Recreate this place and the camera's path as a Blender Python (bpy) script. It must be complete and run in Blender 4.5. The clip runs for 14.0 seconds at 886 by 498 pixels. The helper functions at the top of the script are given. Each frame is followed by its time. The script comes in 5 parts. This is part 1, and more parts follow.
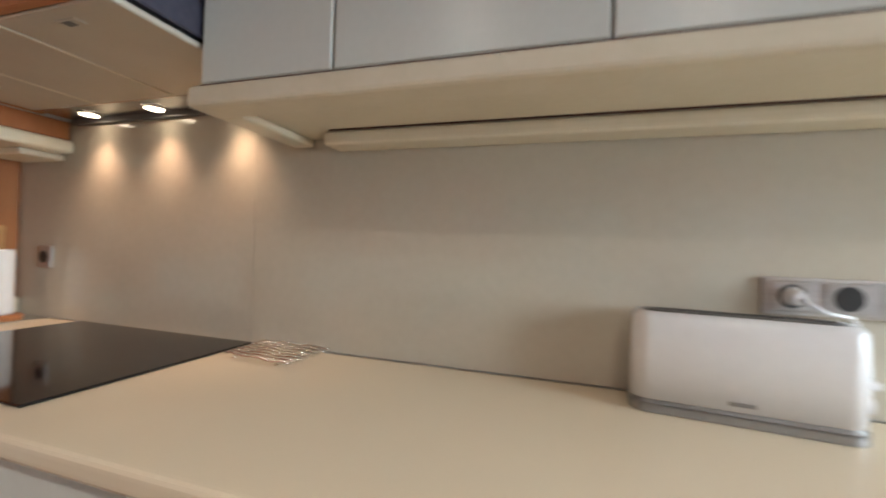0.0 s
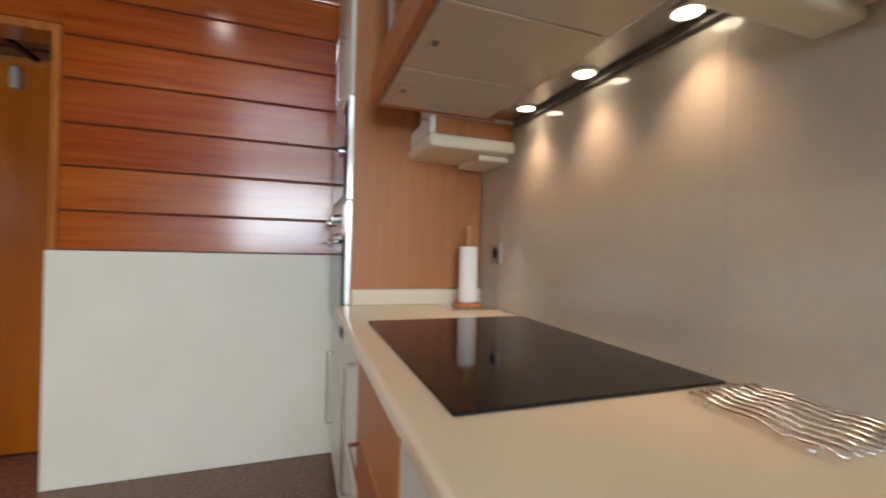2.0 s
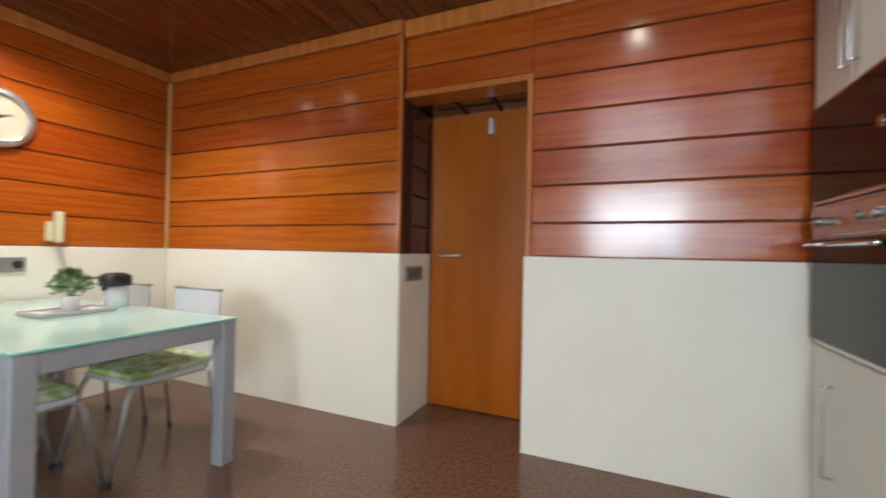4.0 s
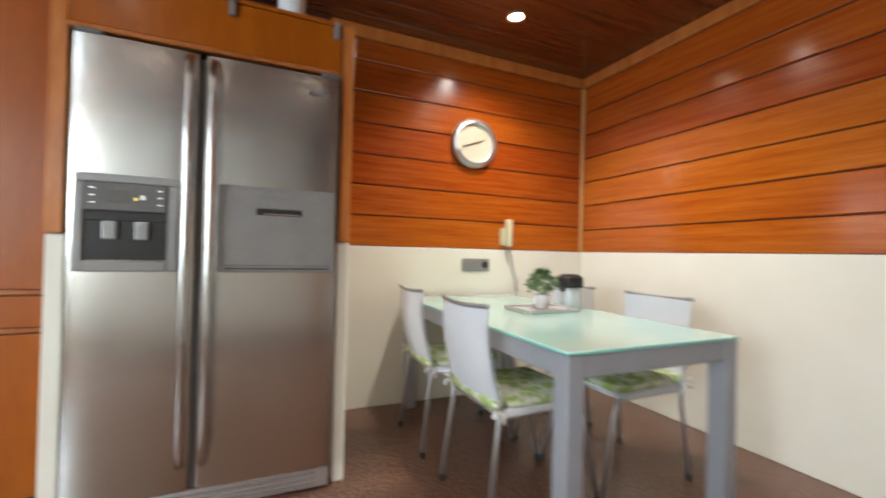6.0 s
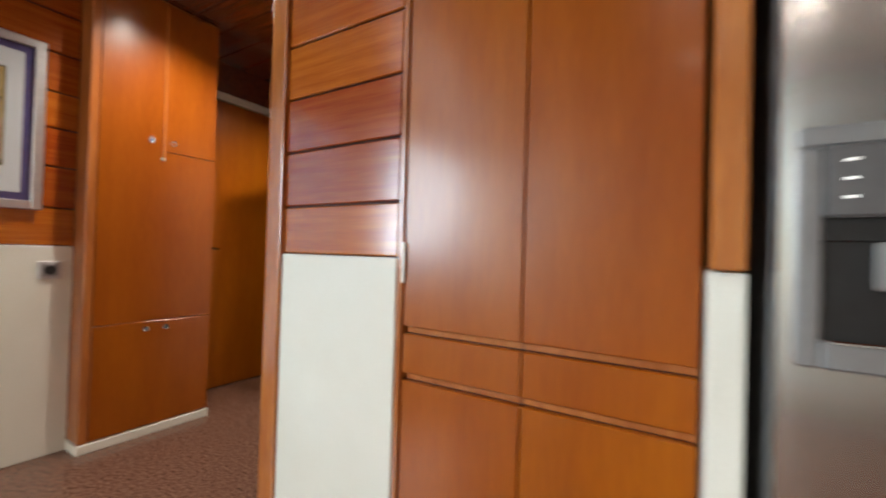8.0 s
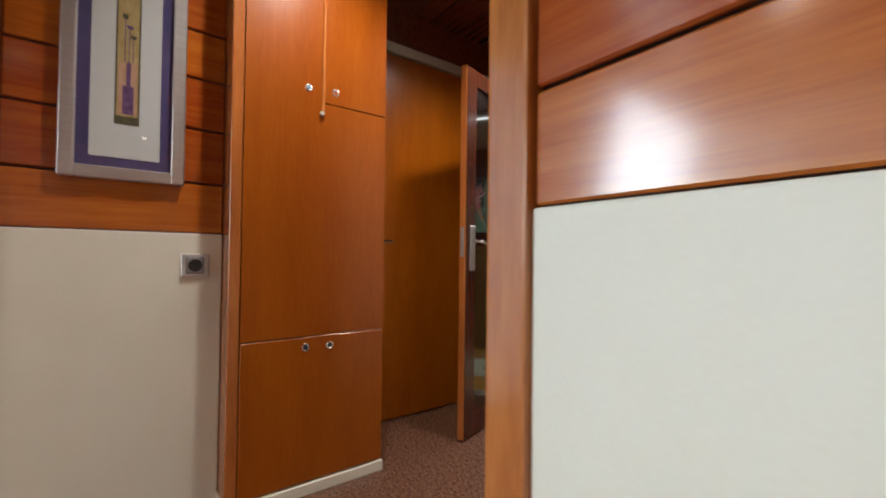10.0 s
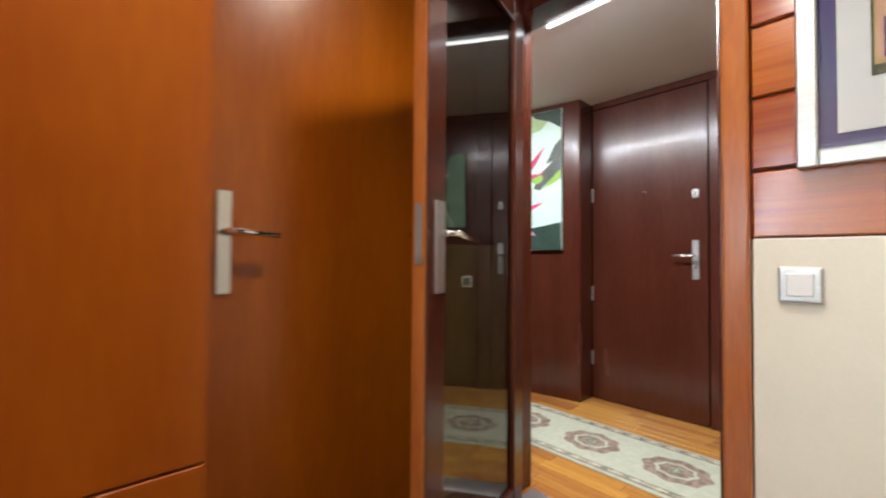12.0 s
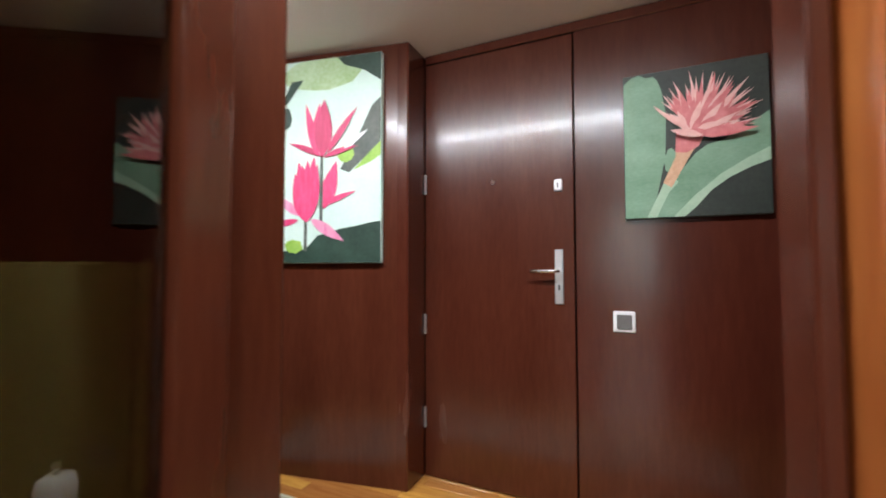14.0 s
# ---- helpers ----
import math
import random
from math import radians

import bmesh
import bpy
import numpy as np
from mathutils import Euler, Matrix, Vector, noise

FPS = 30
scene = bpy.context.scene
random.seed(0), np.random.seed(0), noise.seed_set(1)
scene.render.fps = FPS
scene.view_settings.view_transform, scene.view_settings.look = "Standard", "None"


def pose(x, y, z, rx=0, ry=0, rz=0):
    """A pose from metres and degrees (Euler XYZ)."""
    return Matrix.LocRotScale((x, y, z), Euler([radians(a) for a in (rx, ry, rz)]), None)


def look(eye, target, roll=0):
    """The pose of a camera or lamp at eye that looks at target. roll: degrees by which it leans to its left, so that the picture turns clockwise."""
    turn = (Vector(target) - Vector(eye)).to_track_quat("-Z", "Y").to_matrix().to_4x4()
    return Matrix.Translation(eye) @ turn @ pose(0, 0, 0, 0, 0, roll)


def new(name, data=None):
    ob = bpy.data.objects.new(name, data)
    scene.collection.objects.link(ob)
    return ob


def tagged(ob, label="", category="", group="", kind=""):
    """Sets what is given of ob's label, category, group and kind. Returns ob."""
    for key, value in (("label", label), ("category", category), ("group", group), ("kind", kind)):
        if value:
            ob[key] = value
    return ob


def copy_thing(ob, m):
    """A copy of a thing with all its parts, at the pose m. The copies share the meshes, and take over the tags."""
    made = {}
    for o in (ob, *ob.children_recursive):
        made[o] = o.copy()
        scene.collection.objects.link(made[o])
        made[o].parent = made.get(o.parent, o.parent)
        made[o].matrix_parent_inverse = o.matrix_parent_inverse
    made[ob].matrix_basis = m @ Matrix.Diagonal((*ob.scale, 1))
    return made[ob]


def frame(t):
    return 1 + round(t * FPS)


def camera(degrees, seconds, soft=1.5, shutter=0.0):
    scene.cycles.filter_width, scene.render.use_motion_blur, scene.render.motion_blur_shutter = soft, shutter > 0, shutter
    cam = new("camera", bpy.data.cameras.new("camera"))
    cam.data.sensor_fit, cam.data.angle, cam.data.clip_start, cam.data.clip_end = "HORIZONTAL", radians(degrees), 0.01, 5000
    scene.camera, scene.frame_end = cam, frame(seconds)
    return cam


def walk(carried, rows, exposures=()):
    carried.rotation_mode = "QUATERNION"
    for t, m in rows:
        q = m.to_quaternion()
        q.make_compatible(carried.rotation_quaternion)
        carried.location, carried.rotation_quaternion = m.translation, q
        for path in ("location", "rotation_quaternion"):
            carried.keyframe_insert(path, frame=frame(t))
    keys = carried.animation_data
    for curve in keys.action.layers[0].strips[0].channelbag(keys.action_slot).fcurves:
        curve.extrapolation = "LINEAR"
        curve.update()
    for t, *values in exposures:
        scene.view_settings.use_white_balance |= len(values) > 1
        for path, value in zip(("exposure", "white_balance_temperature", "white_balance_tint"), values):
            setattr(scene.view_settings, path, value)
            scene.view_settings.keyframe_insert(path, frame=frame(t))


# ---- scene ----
cam = camera(94.5, 14.0, soft=1.9, shutter=0.5)
PATH = [
    (0.0, pose(0.000, 0.000, 1.193, 90.20, -2.08, 17.49)),
    (0.5, pose(-0.068, 0.151, 1.158, 89.98, -1.94, 32.27)),
    (1.0, pose(-0.188, 0.243, 1.127, 89.62, -1.68, 45.98)),
    (1.5, pose(-0.295, 0.267, 1.116, 89.75, -1.56, 58.38)),
    (2.0, pose(-0.354, 0.241, 1.133, 89.90, -1.50, 70.58)),
    (2.5, pose(-0.396, 0.152, 1.150, 90.03, -1.37, 82.12)),
    (3.0, pose(-0.418, 0.011, 1.162, 90.09, -1.32, 93.17)),
    (3.2, pose(-0.429, -0.069, 1.159, 90.20, -1.34, 97.31)),
    (5.3, pose(-0.321, -0.769, 0.985, 90.56, -1.12, 139.99)),
    (5.5, pose(-0.299, -0.860, 0.989, 90.56, -1.29, 144.40)),
    (6.0, pose(-0.190, -1.119, 1.039, 90.66, -1.35, 156.35)),
    (6.5, pose(-0.064, -1.421, 1.071, 90.39, -1.48, 170.09)),
    (7.0, pose(0.103, -1.712, 1.085, 90.48, -1.60, 184.70)),
    (7.5, pose(0.315, -1.958, 1.104, 90.70, -1.94, 197.78)),
    (8.0, pose(0.553, -2.154, 1.097, 90.64, -1.64, 211.45)),
    (8.5, pose(0.780, -2.304, 1.084, 90.65, -1.65, 222.42)),
    (9.0, pose(0.995, -2.444, 1.032, 90.55, -1.47, 230.17)),
    (9.2, pose(1.085, -2.507, 1.009, 90.64, -1.35, 232.55)),
    (11.5, pose(2.290, -3.205, 1.001, 91.10, -0.43, 233.79)),
    (12.0, pose(2.428, -3.460, 1.018, 91.30, -0.40, 227.19)),
    (12.5, pose(2.564, -3.709, 1.032, 91.48, -0.04, 219.17)),
    (13.0, pose(2.706, -3.940, 1.044, 91.51, 0.23, 212.30)),
    (13.5, pose(2.828, -4.190, 1.061, 91.87, -0.17, 207.80)),
    (14.0, pose(2.926, -4.447, 1.074, 92.20, 0.06, 204.82)),
]
EXPOSURES = [(0.0, 0.15), (0.8, 0.1), (1.5, 0.0), (2.2, 0.08), (3.0, 0.15), (5.5, 0.35), (6.5, 0.25), (7.0, 0.25), (8.0, 0.38), (8.5, 0.3), (9.0, 0.05), (11.5, 0.5), (12.5, 0.55), (13.2, 0.6), (14.0, 0.55)]
walk(cam, PATH, EXPOSURES)

# ---- light ----
world = bpy.data.worlds.new("world")
scene.world = world
world.use_nodes = True
wn = world.node_tree.nodes
sky = wn.new("ShaderNodeTexSky")
sky.sky_type, sky.sun_disc = "NISHITA", False
sky.sun_elevation, sky.sun_rotation = radians(40), radians(60)
world.node_tree.links.new(sky.outputs[0], wn["Background"].inputs[0])
wn["Background"].inputs[1].default_value = 0.12

WARM, NEUTRAL, DAY = (1.0, 0.66, 0.44), (1.0, 0.92, 0.82), (0.80, 0.92, 1.0)


def area(name, loc, target, w, h, watts, color):
    la = bpy.data.lights.new(name, "AREA")
    la.shape, la.size, la.size_y, la.energy, la.color = "RECTANGLE", w, h, watts, color
    ob = new(name, la)
    ob.matrix_world = look(loc, target)
    return ob


def spot(name, loc, target, watts, cone, color, size=0.03, blend=0.6):
    la = bpy.data.lights.new(name, "SPOT")
    la.energy, la.spot_size, la.spot_blend, la.color, la.shadow_soft_size = watts, radians(cone), blend, color, size
    ob = new(name, la)
    ob.matrix_world = look(loc, target)
    return ob


# daylight through the glazed door and the window in the east wall
area("daylight_window", (3.34, -0.05, 1.65), (0.0, 0.2, 1.0), 1.6, 1.25, 124, DAY)
area("daylight_door", (3.50, -1.87, 1.15), (0.0, -1.87, 1.15), 0.80, 2.0, 1.5, DAY)
# entries 4-6, 8 and 9 are guessed lamps, added to brighten room and passage
DOWNLIGHTS = [(-1.61, -3.30, 66), (-1.65, -2.75, 66), (-2.05, -0.25, 16), (-0.6, -0.95, 42), (0.6, -1.9, 10), (0.6, -0.95, 50), (2.75, -3.3, 70), (2.9, -4.25, 60), (2.2, -0.8, 50)]
for dx, dy, watts in DOWNLIGHTS:
    spot("downlight_bulb", (dx, dy, 2.525), (dx, dy, 0), watts, 140, NEUTRAL, 0.045, 0.8)
for hx in (-1.538, -1.247, -0.945):
    spot("hood_bulb", (hx, 0.925, 1.590), (hx, 0.955, 1.0), 5.5, 96, WARM, 0.03, 1.0)
area("hall_lamp_light", (3.7, -5.09, 2.138), (3.7, -5.5, 0), 2.2, 0.04, 38, (0.95, 0.97, 1.0))

# ---- materials ----


def nodes_of(name):
    m = bpy.data.materials.new(name)
    m.use_nodes = True
    nt = m.node_tree
    return m, nt, nt.nodes["Principled BSDF"]


def mat(name, c1, c2, rough=0.5, scale=8.0, stretch=(1, 1, 1), bump=0.0, metal=0.0, coat=0.0, fine=60.0, rough2=None, vary=0.0, ramp=(0.35, 0.68), spec=0.5):
    """Two tones mixed by stretched noise at two scales, with bump and a per-object shift."""
    m, nt, b = nodes_of(name)
    N, L = nt.nodes, nt.links
    tc = N.new("ShaderNodeTexCoord")
    mp = N.new("ShaderNodeMapping")
    mp.inputs["Scale"].default_value = stretch
    L.new(tc.outputs["Object"], mp.inputs["Vector"])
    n1, n2 = N.new("ShaderNodeTexNoise"), N.new("ShaderNodeTexNoise")
    for n, s, d in ((n1, scale, 5), (n2, fine, 3)):
        n.inputs["Scale"].default_value, n.inputs["Detail"].default_value = s, d
        L.new(mp.outputs[0], n.inputs["Vector"])
    mx = N.new("ShaderNodeMath")
    mx.operation = "MULTIPLY_ADD"
    mx.inputs[1].default_value = 0.35
    L.new(n2.outputs[0], mx.inputs[0])
    ad = N.new("ShaderNodeMath")
    ad.operation = "MULTIPLY"
    ad.inputs[1].default_value = 0.65
    L.new(n1.outputs[0], ad.inputs[0])
    L.new(ad.outputs[0], mx.inputs[2])
    rp = N.new("ShaderNodeValToRGB")
    rp.color_ramp.elements[0].position, rp.color_ramp.elements[1].position = ramp
    rp.color_ramp.elements[0].color, rp.color_ramp.elements[1].color = (*c1, 1), (*c2, 1)
    L.new(mx.outputs[0], rp.inputs[0])
    col = rp.outputs[0]
    if vary:
        oi = N.new("ShaderNodeObjectInfo")
        hs = N.new("ShaderNodeHueSaturation")
        mr = N.new("ShaderNodeMapRange")
        mr.inputs["To Min"].default_value, mr.inputs["To Max"].default_value = 1 - vary, 1 + vary
        L.new(oi.outputs["Random"], mr.inputs["Value"])
        L.new(mr.outputs[0], hs.inputs["Value"])
        mh = N.new("ShaderNodeMapRange")
        mh.inputs["To Min"].default_value, mh.inputs["To Max"].default_value = 0.5 - vary * 0.045, 0.5 + vary * 0.045
        L.new(oi.outputs["Random"], mh.inputs["Value"])
        L.new(mh.outputs[0], hs.inputs["Hue"])
        L.new(col, hs.inputs["Color"])
        col = hs.outputs[0]
    L.new(col, b.inputs["Base Color"])
    mr = N.new("ShaderNodeMapRange")
    mr.inputs["To Min"].default_value, mr.inputs["To Max"].default_value = rough, rough2 if rough2 is not None else rough * 1.35
    L.new(n1.outputs[0], mr.inputs["Value"])
    L.new(mr.outputs[0], b.inputs["Roughness"])
    b.inputs["Metallic"].default_value = metal
    b.inputs["Coat Weight"].default_value = coat
    b.inputs["Coat Roughness"].default_value = 0.12
    b.inputs["Specular IOR Level"].default_value = spec
    if bump:
        bp = N.new("ShaderNodeBump")
        bp.inputs["Strength"].default_value, bp.inputs["Distance"].default_value = bump, 0.004
        L.new(mx.outputs[0], bp.inputs["Height"])
        L.new(bp.outputs[0], b.inputs["Normal"])
    return m


def glow(name, color, power):
    m, nt, b = nodes_of(name)
    b.inputs["Base Color"].default_value = (*color, 1)
    b.inputs["Emission Color"].default_value = (*color, 1)
    b.inputs["Emission Strength"].default_value = power
    return m


def glass(name, tint, gloss, rough=0.02):
    """A tinted pane: part of the light passes, part is mirrored."""
    m, nt, b = nodes_of(name)
    N, L = nt.nodes, nt.links
    tr, gl, mx = N.new("ShaderNodeBsdfTransparent"), N.new("ShaderNodeBsdfGlossy"), N.new("ShaderNodeMixShader")
    tr.inputs[0].default_value = (*tint, 1)
    gl.inputs["Roughness"].default_value = rough
    mx.inputs[0].default_value = gloss
    L.new(tr.outputs[0], mx.inputs[1])
    L.new(gl.outputs[0], mx.inputs[2])
    L.new(mx.outputs[0], N["Material Output"].inputs[0])
    return m


plank_x = mat("varnished_plank_lengthwise_x", (0.31, 0.052, 0.004), (0.46, 0.116, 0.011), 0.17, 3.0, (0.6, 14, 14), 0.03, coat=0.4, fine=14, vary=0.16, rough2=0.26)
plank_y = mat("varnished_plank_lengthwise_y", (0.31, 0.052, 0.004), (0.46, 0.116, 0.011), 0.17, 3.0, (14, 0.6, 14), 0.03, coat=0.4, fine=14, vary=0.16, rough2=0.26)
oak = mat("honey_veneer_upright_grain", (0.29, 0.062, 0.0015), (0.39, 0.100, 0.003), 0.26, 2.2, (3.5, 3.5, 0.5), 0.015, coat=0.15, fine=22, vary=0.05, rough2=0.33, spec=0.4)
oak_flat = mat("orange_veneer_matt", (0.38, 0.135, 0.045), (0.47, 0.185, 0.065), 0.42, 3.0, (9, 9, 0.6), 0.03, fine=18, vary=0.05)
trim_wood = mat("varnished_wood_trim", (0.36, 0.10, 0.022), (0.50, 0.17, 0.04), 0.2, 3.0, (8, 8, 1), 0.03, coat=0.4, fine=15, vary=0.08)
dark_wood = mat("dark_ceiling_plank", (0.085, 0.018, 0.006), (0.16, 0.038, 0.012), 0.2, 3.0, (0.6, 12, 12), 0.05, coat=0.4, fine=14, vary=0.15)
mahogany = mat("dark_mahogany_polished", (0.058, 0.0128, 0.0065), (0.086, 0.0215, 0.0115), 0.22, 2.0, (3, 3, 0.5), 0.012, coat=0.25, fine=20, vary=0.08)
# dark tone painted for the shade in gaps, also on the backings behind
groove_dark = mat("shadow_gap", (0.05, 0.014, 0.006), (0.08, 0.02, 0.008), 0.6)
paint = mat("cream_wall_paint", (0.76, 0.73, 0.63), (0.81, 0.79, 0.70), 0.55, 3.5, (1, 1, 1), 0.06, fine=130)
white_paint = mat("white_ceiling_paint", (0.76, 0.75, 0.72), (0.81, 0.80, 0.77), 0.7, 3.0, bump=0.05, fine=120)
tile = mat("brown_speckled_stone", (0.055, 0.023, 0.014), (0.22, 0.115, 0.078), 0.12, 75, (1, 1, 1), 0.02, fine=220, ramp=(0.38, 0.62), rough2=0.26)
stone = mat("cream_composite_worktop", (0.742, 0.632, 0.472), (0.752, 0.642, 0.482), 0.24, 6, fine=160, rough2=0.27)
splash = mat("greige_gloss_panel", (0.50, 0.46, 0.38), (0.55, 0.51, 0.43), 0.035, 2.0, (1, 1, 1), 0.0, fine=40, rough2=0.07)
lacquer = mat("pale_grey_green_lacquer", (0.66, 0.68, 0.64), (0.71, 0.73, 0.69), 0.25, 2.5, bump=0.01, fine=60)
cream = mat("cream_moulding", (0.70, 0.63, 0.48), (0.76, 0.69, 0.55), 0.35, 5, bump=0.02, fine=60)
filter_metal = mat("champagne_metal_filter", (0.55, 0.50, 0.42), (0.62, 0.57, 0.49), 0.42, 5, (1, 1, 1), 0.02, metal=0.55, fine=180)
steel = mat("brushed_stainless_steel", (0.60, 0.58, 0.55), (0.64, 0.62, 0.59), 0.22, 3, (1.5, 1.5, 220), 0.0, metal=1.0, fine=6, rough2=0.26)
brush = steel.node_tree.nodes.new("ShaderNodeTangent")
brush.direction_type, brush.axis = "RADIAL", "Z"
steel.node_tree.links.new(brush.outputs[0], steel.node_tree.nodes["Principled BSDF"].inputs["Tangent"])
steel.node_tree.nodes["Principled BSDF"].inputs["Anisotropic"].default_value = 0.6
chrome = mat("polished_chrome", (0.72, 0.72, 0.72), (0.80, 0.80, 0.80), 0.10, 5, metal=1.0, rough2=0.18)
alu = mat("satin_aluminium", (0.60, 0.60, 0.61), (0.68, 0.68, 0.69), 0.34, 6, metal=0.9, bump=0.01)
grey_plastic = mat("dark_grey_plastic", (0.105, 0.10, 0.10), (0.14, 0.135, 0.13), 0.38, 10, bump=0.02)
mid_grey = mat("grey_metallic_plastic", (0.26, 0.255, 0.255), (0.31, 0.305, 0.30), 0.33, 10, metal=0.4, bump=0.02)
black = mat("black_plastic", (0.012, 0.012, 0.012), (0.022, 0.022, 0.022), 0.35, 10)
hob_glass = mat("black_ceramic_glass", (0.006, 0.006, 0.007), (0.010, 0.010, 0.011), 0.05, 8, rough2=0.09)
white_plastic = mat("white_gloss_plastic", (0.74, 0.74, 0.76), (0.79, 0.79, 0.81), 0.22, 7)
chair_white = mat("white_chair_shell", (0.70, 0.72, 0.76), (0.75, 0.77, 0.80), 0.4, 9, bump=0.03, fine=220)
paper = mat("white_tissue_paper", (0.80, 0.78, 0.76), (0.85, 0.83, 0.81), 0.9, 30, bump=0.25, fine=200)
grey_table = mat("grey_painted_metal", (0.34, 0.36, 0.40), (0.39, 0.41, 0.45), 0.4, 8, metal=0.3, bump=0.02)
aqua = mat("frosted_aqua_glass_top", (0.42, 0.69, 0.63), (0.48, 0.73, 0.67), 0.12, 3, coat=0.5, rough2=0.2)
aqua_edge = mat("aqua_glass_edge", (0.18, 0.62, 0.55), (0.24, 0.68, 0.60), 0.12, 20)
cushion_mat = mat("green_leaf_print_fabric", (0.34, 0.45, 0.13), (0.66, 0.68, 0.54), 0.85, 14, (1, 1, 1), 0.3, fine=40, ramp=(0.46, 0.54))
leaf_mat = mat("grey_green_leaf", (0.13, 0.22, 0.09), (0.34, 0.44, 0.25), 0.6, 30, vary=0.2)
pine = mat("pale_stick_wood", (0.50, 0.27, 0.10), (0.58, 0.34, 0.14), 0.5, 10, (6, 6, 1))
ivory = mat("aged_ivory_plastic", (0.60, 0.54, 0.34), (0.66, 0.60, 0.40), 0.4, 8)
parquet = mat("honey_oak_parquet", (0.36, 0.15, 0.03), (0.55, 0.27, 0.07), 0.2, 3, (1, 14, 14), 0.04, coat=0.3, fine=14, vary=0.25)
rug_mat = mat("pale_sage_wool", (0.40, 0.43, 0.33), (0.50, 0.52, 0.42), 0.95, 30, bump=0.35, fine=260)
rug_dark = mat("taupe_wool", (0.17, 0.12, 0.09), (0.33, 0.26, 0.21), 0.95, 45, bump=0.35, fine=240, ramp=(0.42, 0.58))
rug_green = mat("dark_sage_wool", (0.12, 0.17, 0.13), (0.36, 0.38, 0.31), 0.95, 40, bump=0.3, fine=240, ramp=(0.45, 0.55))
silver = mat("brushed_silver_frame", (0.55, 0.54, 0.54), (0.64, 0.63, 0.62), 0.3, 4, (1, 1, 30), 0.03, metal=0.85, fine=8)
violet_mat = mat("violet_mount_card", (0.075, 0.065, 0.19), (0.095, 0.08, 0.22), 0.8, 20)
card = mat("pale_mount_card", (0.70, 0.74, 0.76), (0.75, 0.78, 0.80), 0.8, 20)
glass_clear = glass("picture_glass", (0.96, 0.96, 0.96), 0.05)
glass_smoke = glass("smoked_olive_glass", (0.36, 0.34, 0.20), 0.22)
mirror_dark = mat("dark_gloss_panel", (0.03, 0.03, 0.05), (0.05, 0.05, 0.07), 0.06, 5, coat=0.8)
lamp_glow = glow("lamp_lens", (1.0, 0.86, 0.68), 14)
hood_glow = glow("hood_lamp_lens", (1.0, 0.84, 0.62), 16)
tube_glow = glow("hall_tube", (0.9, 0.96, 1.0), 4)
display = glow("lit_display", (0.10, 0.095, 0.085), 0.06)
led = glow("lit_symbol", (0.95, 0.95, 0.9), 0.6)
led_amber = glow("amber_symbol", (0.95, 0.65, 0.1), 0.9)
sky_card = glow("bright_sky", (0.66, 0.88, 1.0), 1.1)
frost, fnt, fb = nodes_of("frosted_glass")
fb.inputs["Base Color"].default_value = (0.72, 0.86, 0.93, 1)
fb.inputs["Roughness"].default_value = 0.25
ftr, fmx = fnt.nodes.new("ShaderNodeBsdfTranslucent"), fnt.nodes.new("ShaderNodeMixShader")
ftr.inputs[0].default_value = (0.80, 0.93, 1.0, 1)
fmx.inputs[0].default_value = 0.75
fnt.links.new(fb.outputs[0], fmx.inputs[1])
fnt.links.new(ftr.outputs[0], fmx.inputs[2])
fnt.links.new(fmx.outputs[0], fnt.nodes["Material Output"].inputs[0])


def tone(name, c, rough=0.5):
    return mat(name, tuple(v * 0.92 for v in c), c, rough, 20)


# ---- builders ----


def origin_of(ob):
    v = Vector((0, 0, 0))
    while ob:
        v += ob.location
        ob = ob.parent
    return v


def part(name, bm, material, parent, label="", smooth=False):
    """Links a bmesh drawn in world metres as one mesh under parent (or at top level)."""
    bm.normal_update()
    if parent:
        bmesh.ops.translate(bm, vec=-origin_of(parent), verts=bm.verts)
    me = bpy.data.meshes.new(name)
    bm.to_mesh(me)
    bm.free()
    me.materials.append(material)
    if smooth:
        for p in me.polygons:
            p.use_smooth = True
    ob = new(name, me)
    ob.parent = parent
    if label:
        ob["label"] = label
    return ob


def thing(name, loc, label, category, group="", kind=""):
    ob = new(name)
    ob.location = loc
    ob.empty_display_size = 0.05
    return tagged(ob, label, category, group, kind)


def bx(x0, y0, z0, x1, y1, z1, bev=0.003, seg=1, bm=None, rot=None):
    """A box with worn edges; rot turns it round its own middle."""
    own = bmesh.new()
    m = Matrix.Translation(((x0 + x1) / 2, (y0 + y1) / 2, (z0 + z1) / 2))
    if rot is not None:
        m = m @ rot
    bmesh.ops.create_cube(own, size=1, matrix=m @ Matrix.Diagonal((abs(x1 - x0), abs(y1 - y0), abs(z1 - z0), 1)))
    if bev:
        bmesh.ops.bevel(own, geom=own.edges[:], offset=bev, segments=seg, profile=0.6, affect="EDGES")
    if bm is None:
        return own
    me = bpy.data.meshes.new("tmp")
    own.to_mesh(me)
    own.free()
    bm.from_mesh(me)
    bpy.data.meshes.remove(me)
    return bm


def cyl(p, q, r, r2=None, seg=16, bev=0.0):
    """A rod or disc from p to q."""
    bm = bmesh.new()
    p, q = Vector(p), Vector(q)
    d = q - p
    m = Matrix.Translation((p + q) / 2) @ d.to_track_quat("Z", "Y").to_matrix().to_4x4()
    bmesh.ops.create_cone(bm, cap_ends=True, segments=seg, radius1=r, radius2=r if r2 is None else r2, depth=d.length, matrix=m)
    if bev:
        bmesh.ops.bevel(bm, geom=[e for e in bm.edges if e.is_boundary or len(e.link_faces[0].verts) > 4 or len(e.link_faces[-1].verts) > 4], offset=bev, segments=2, affect="EDGES")
    return bm


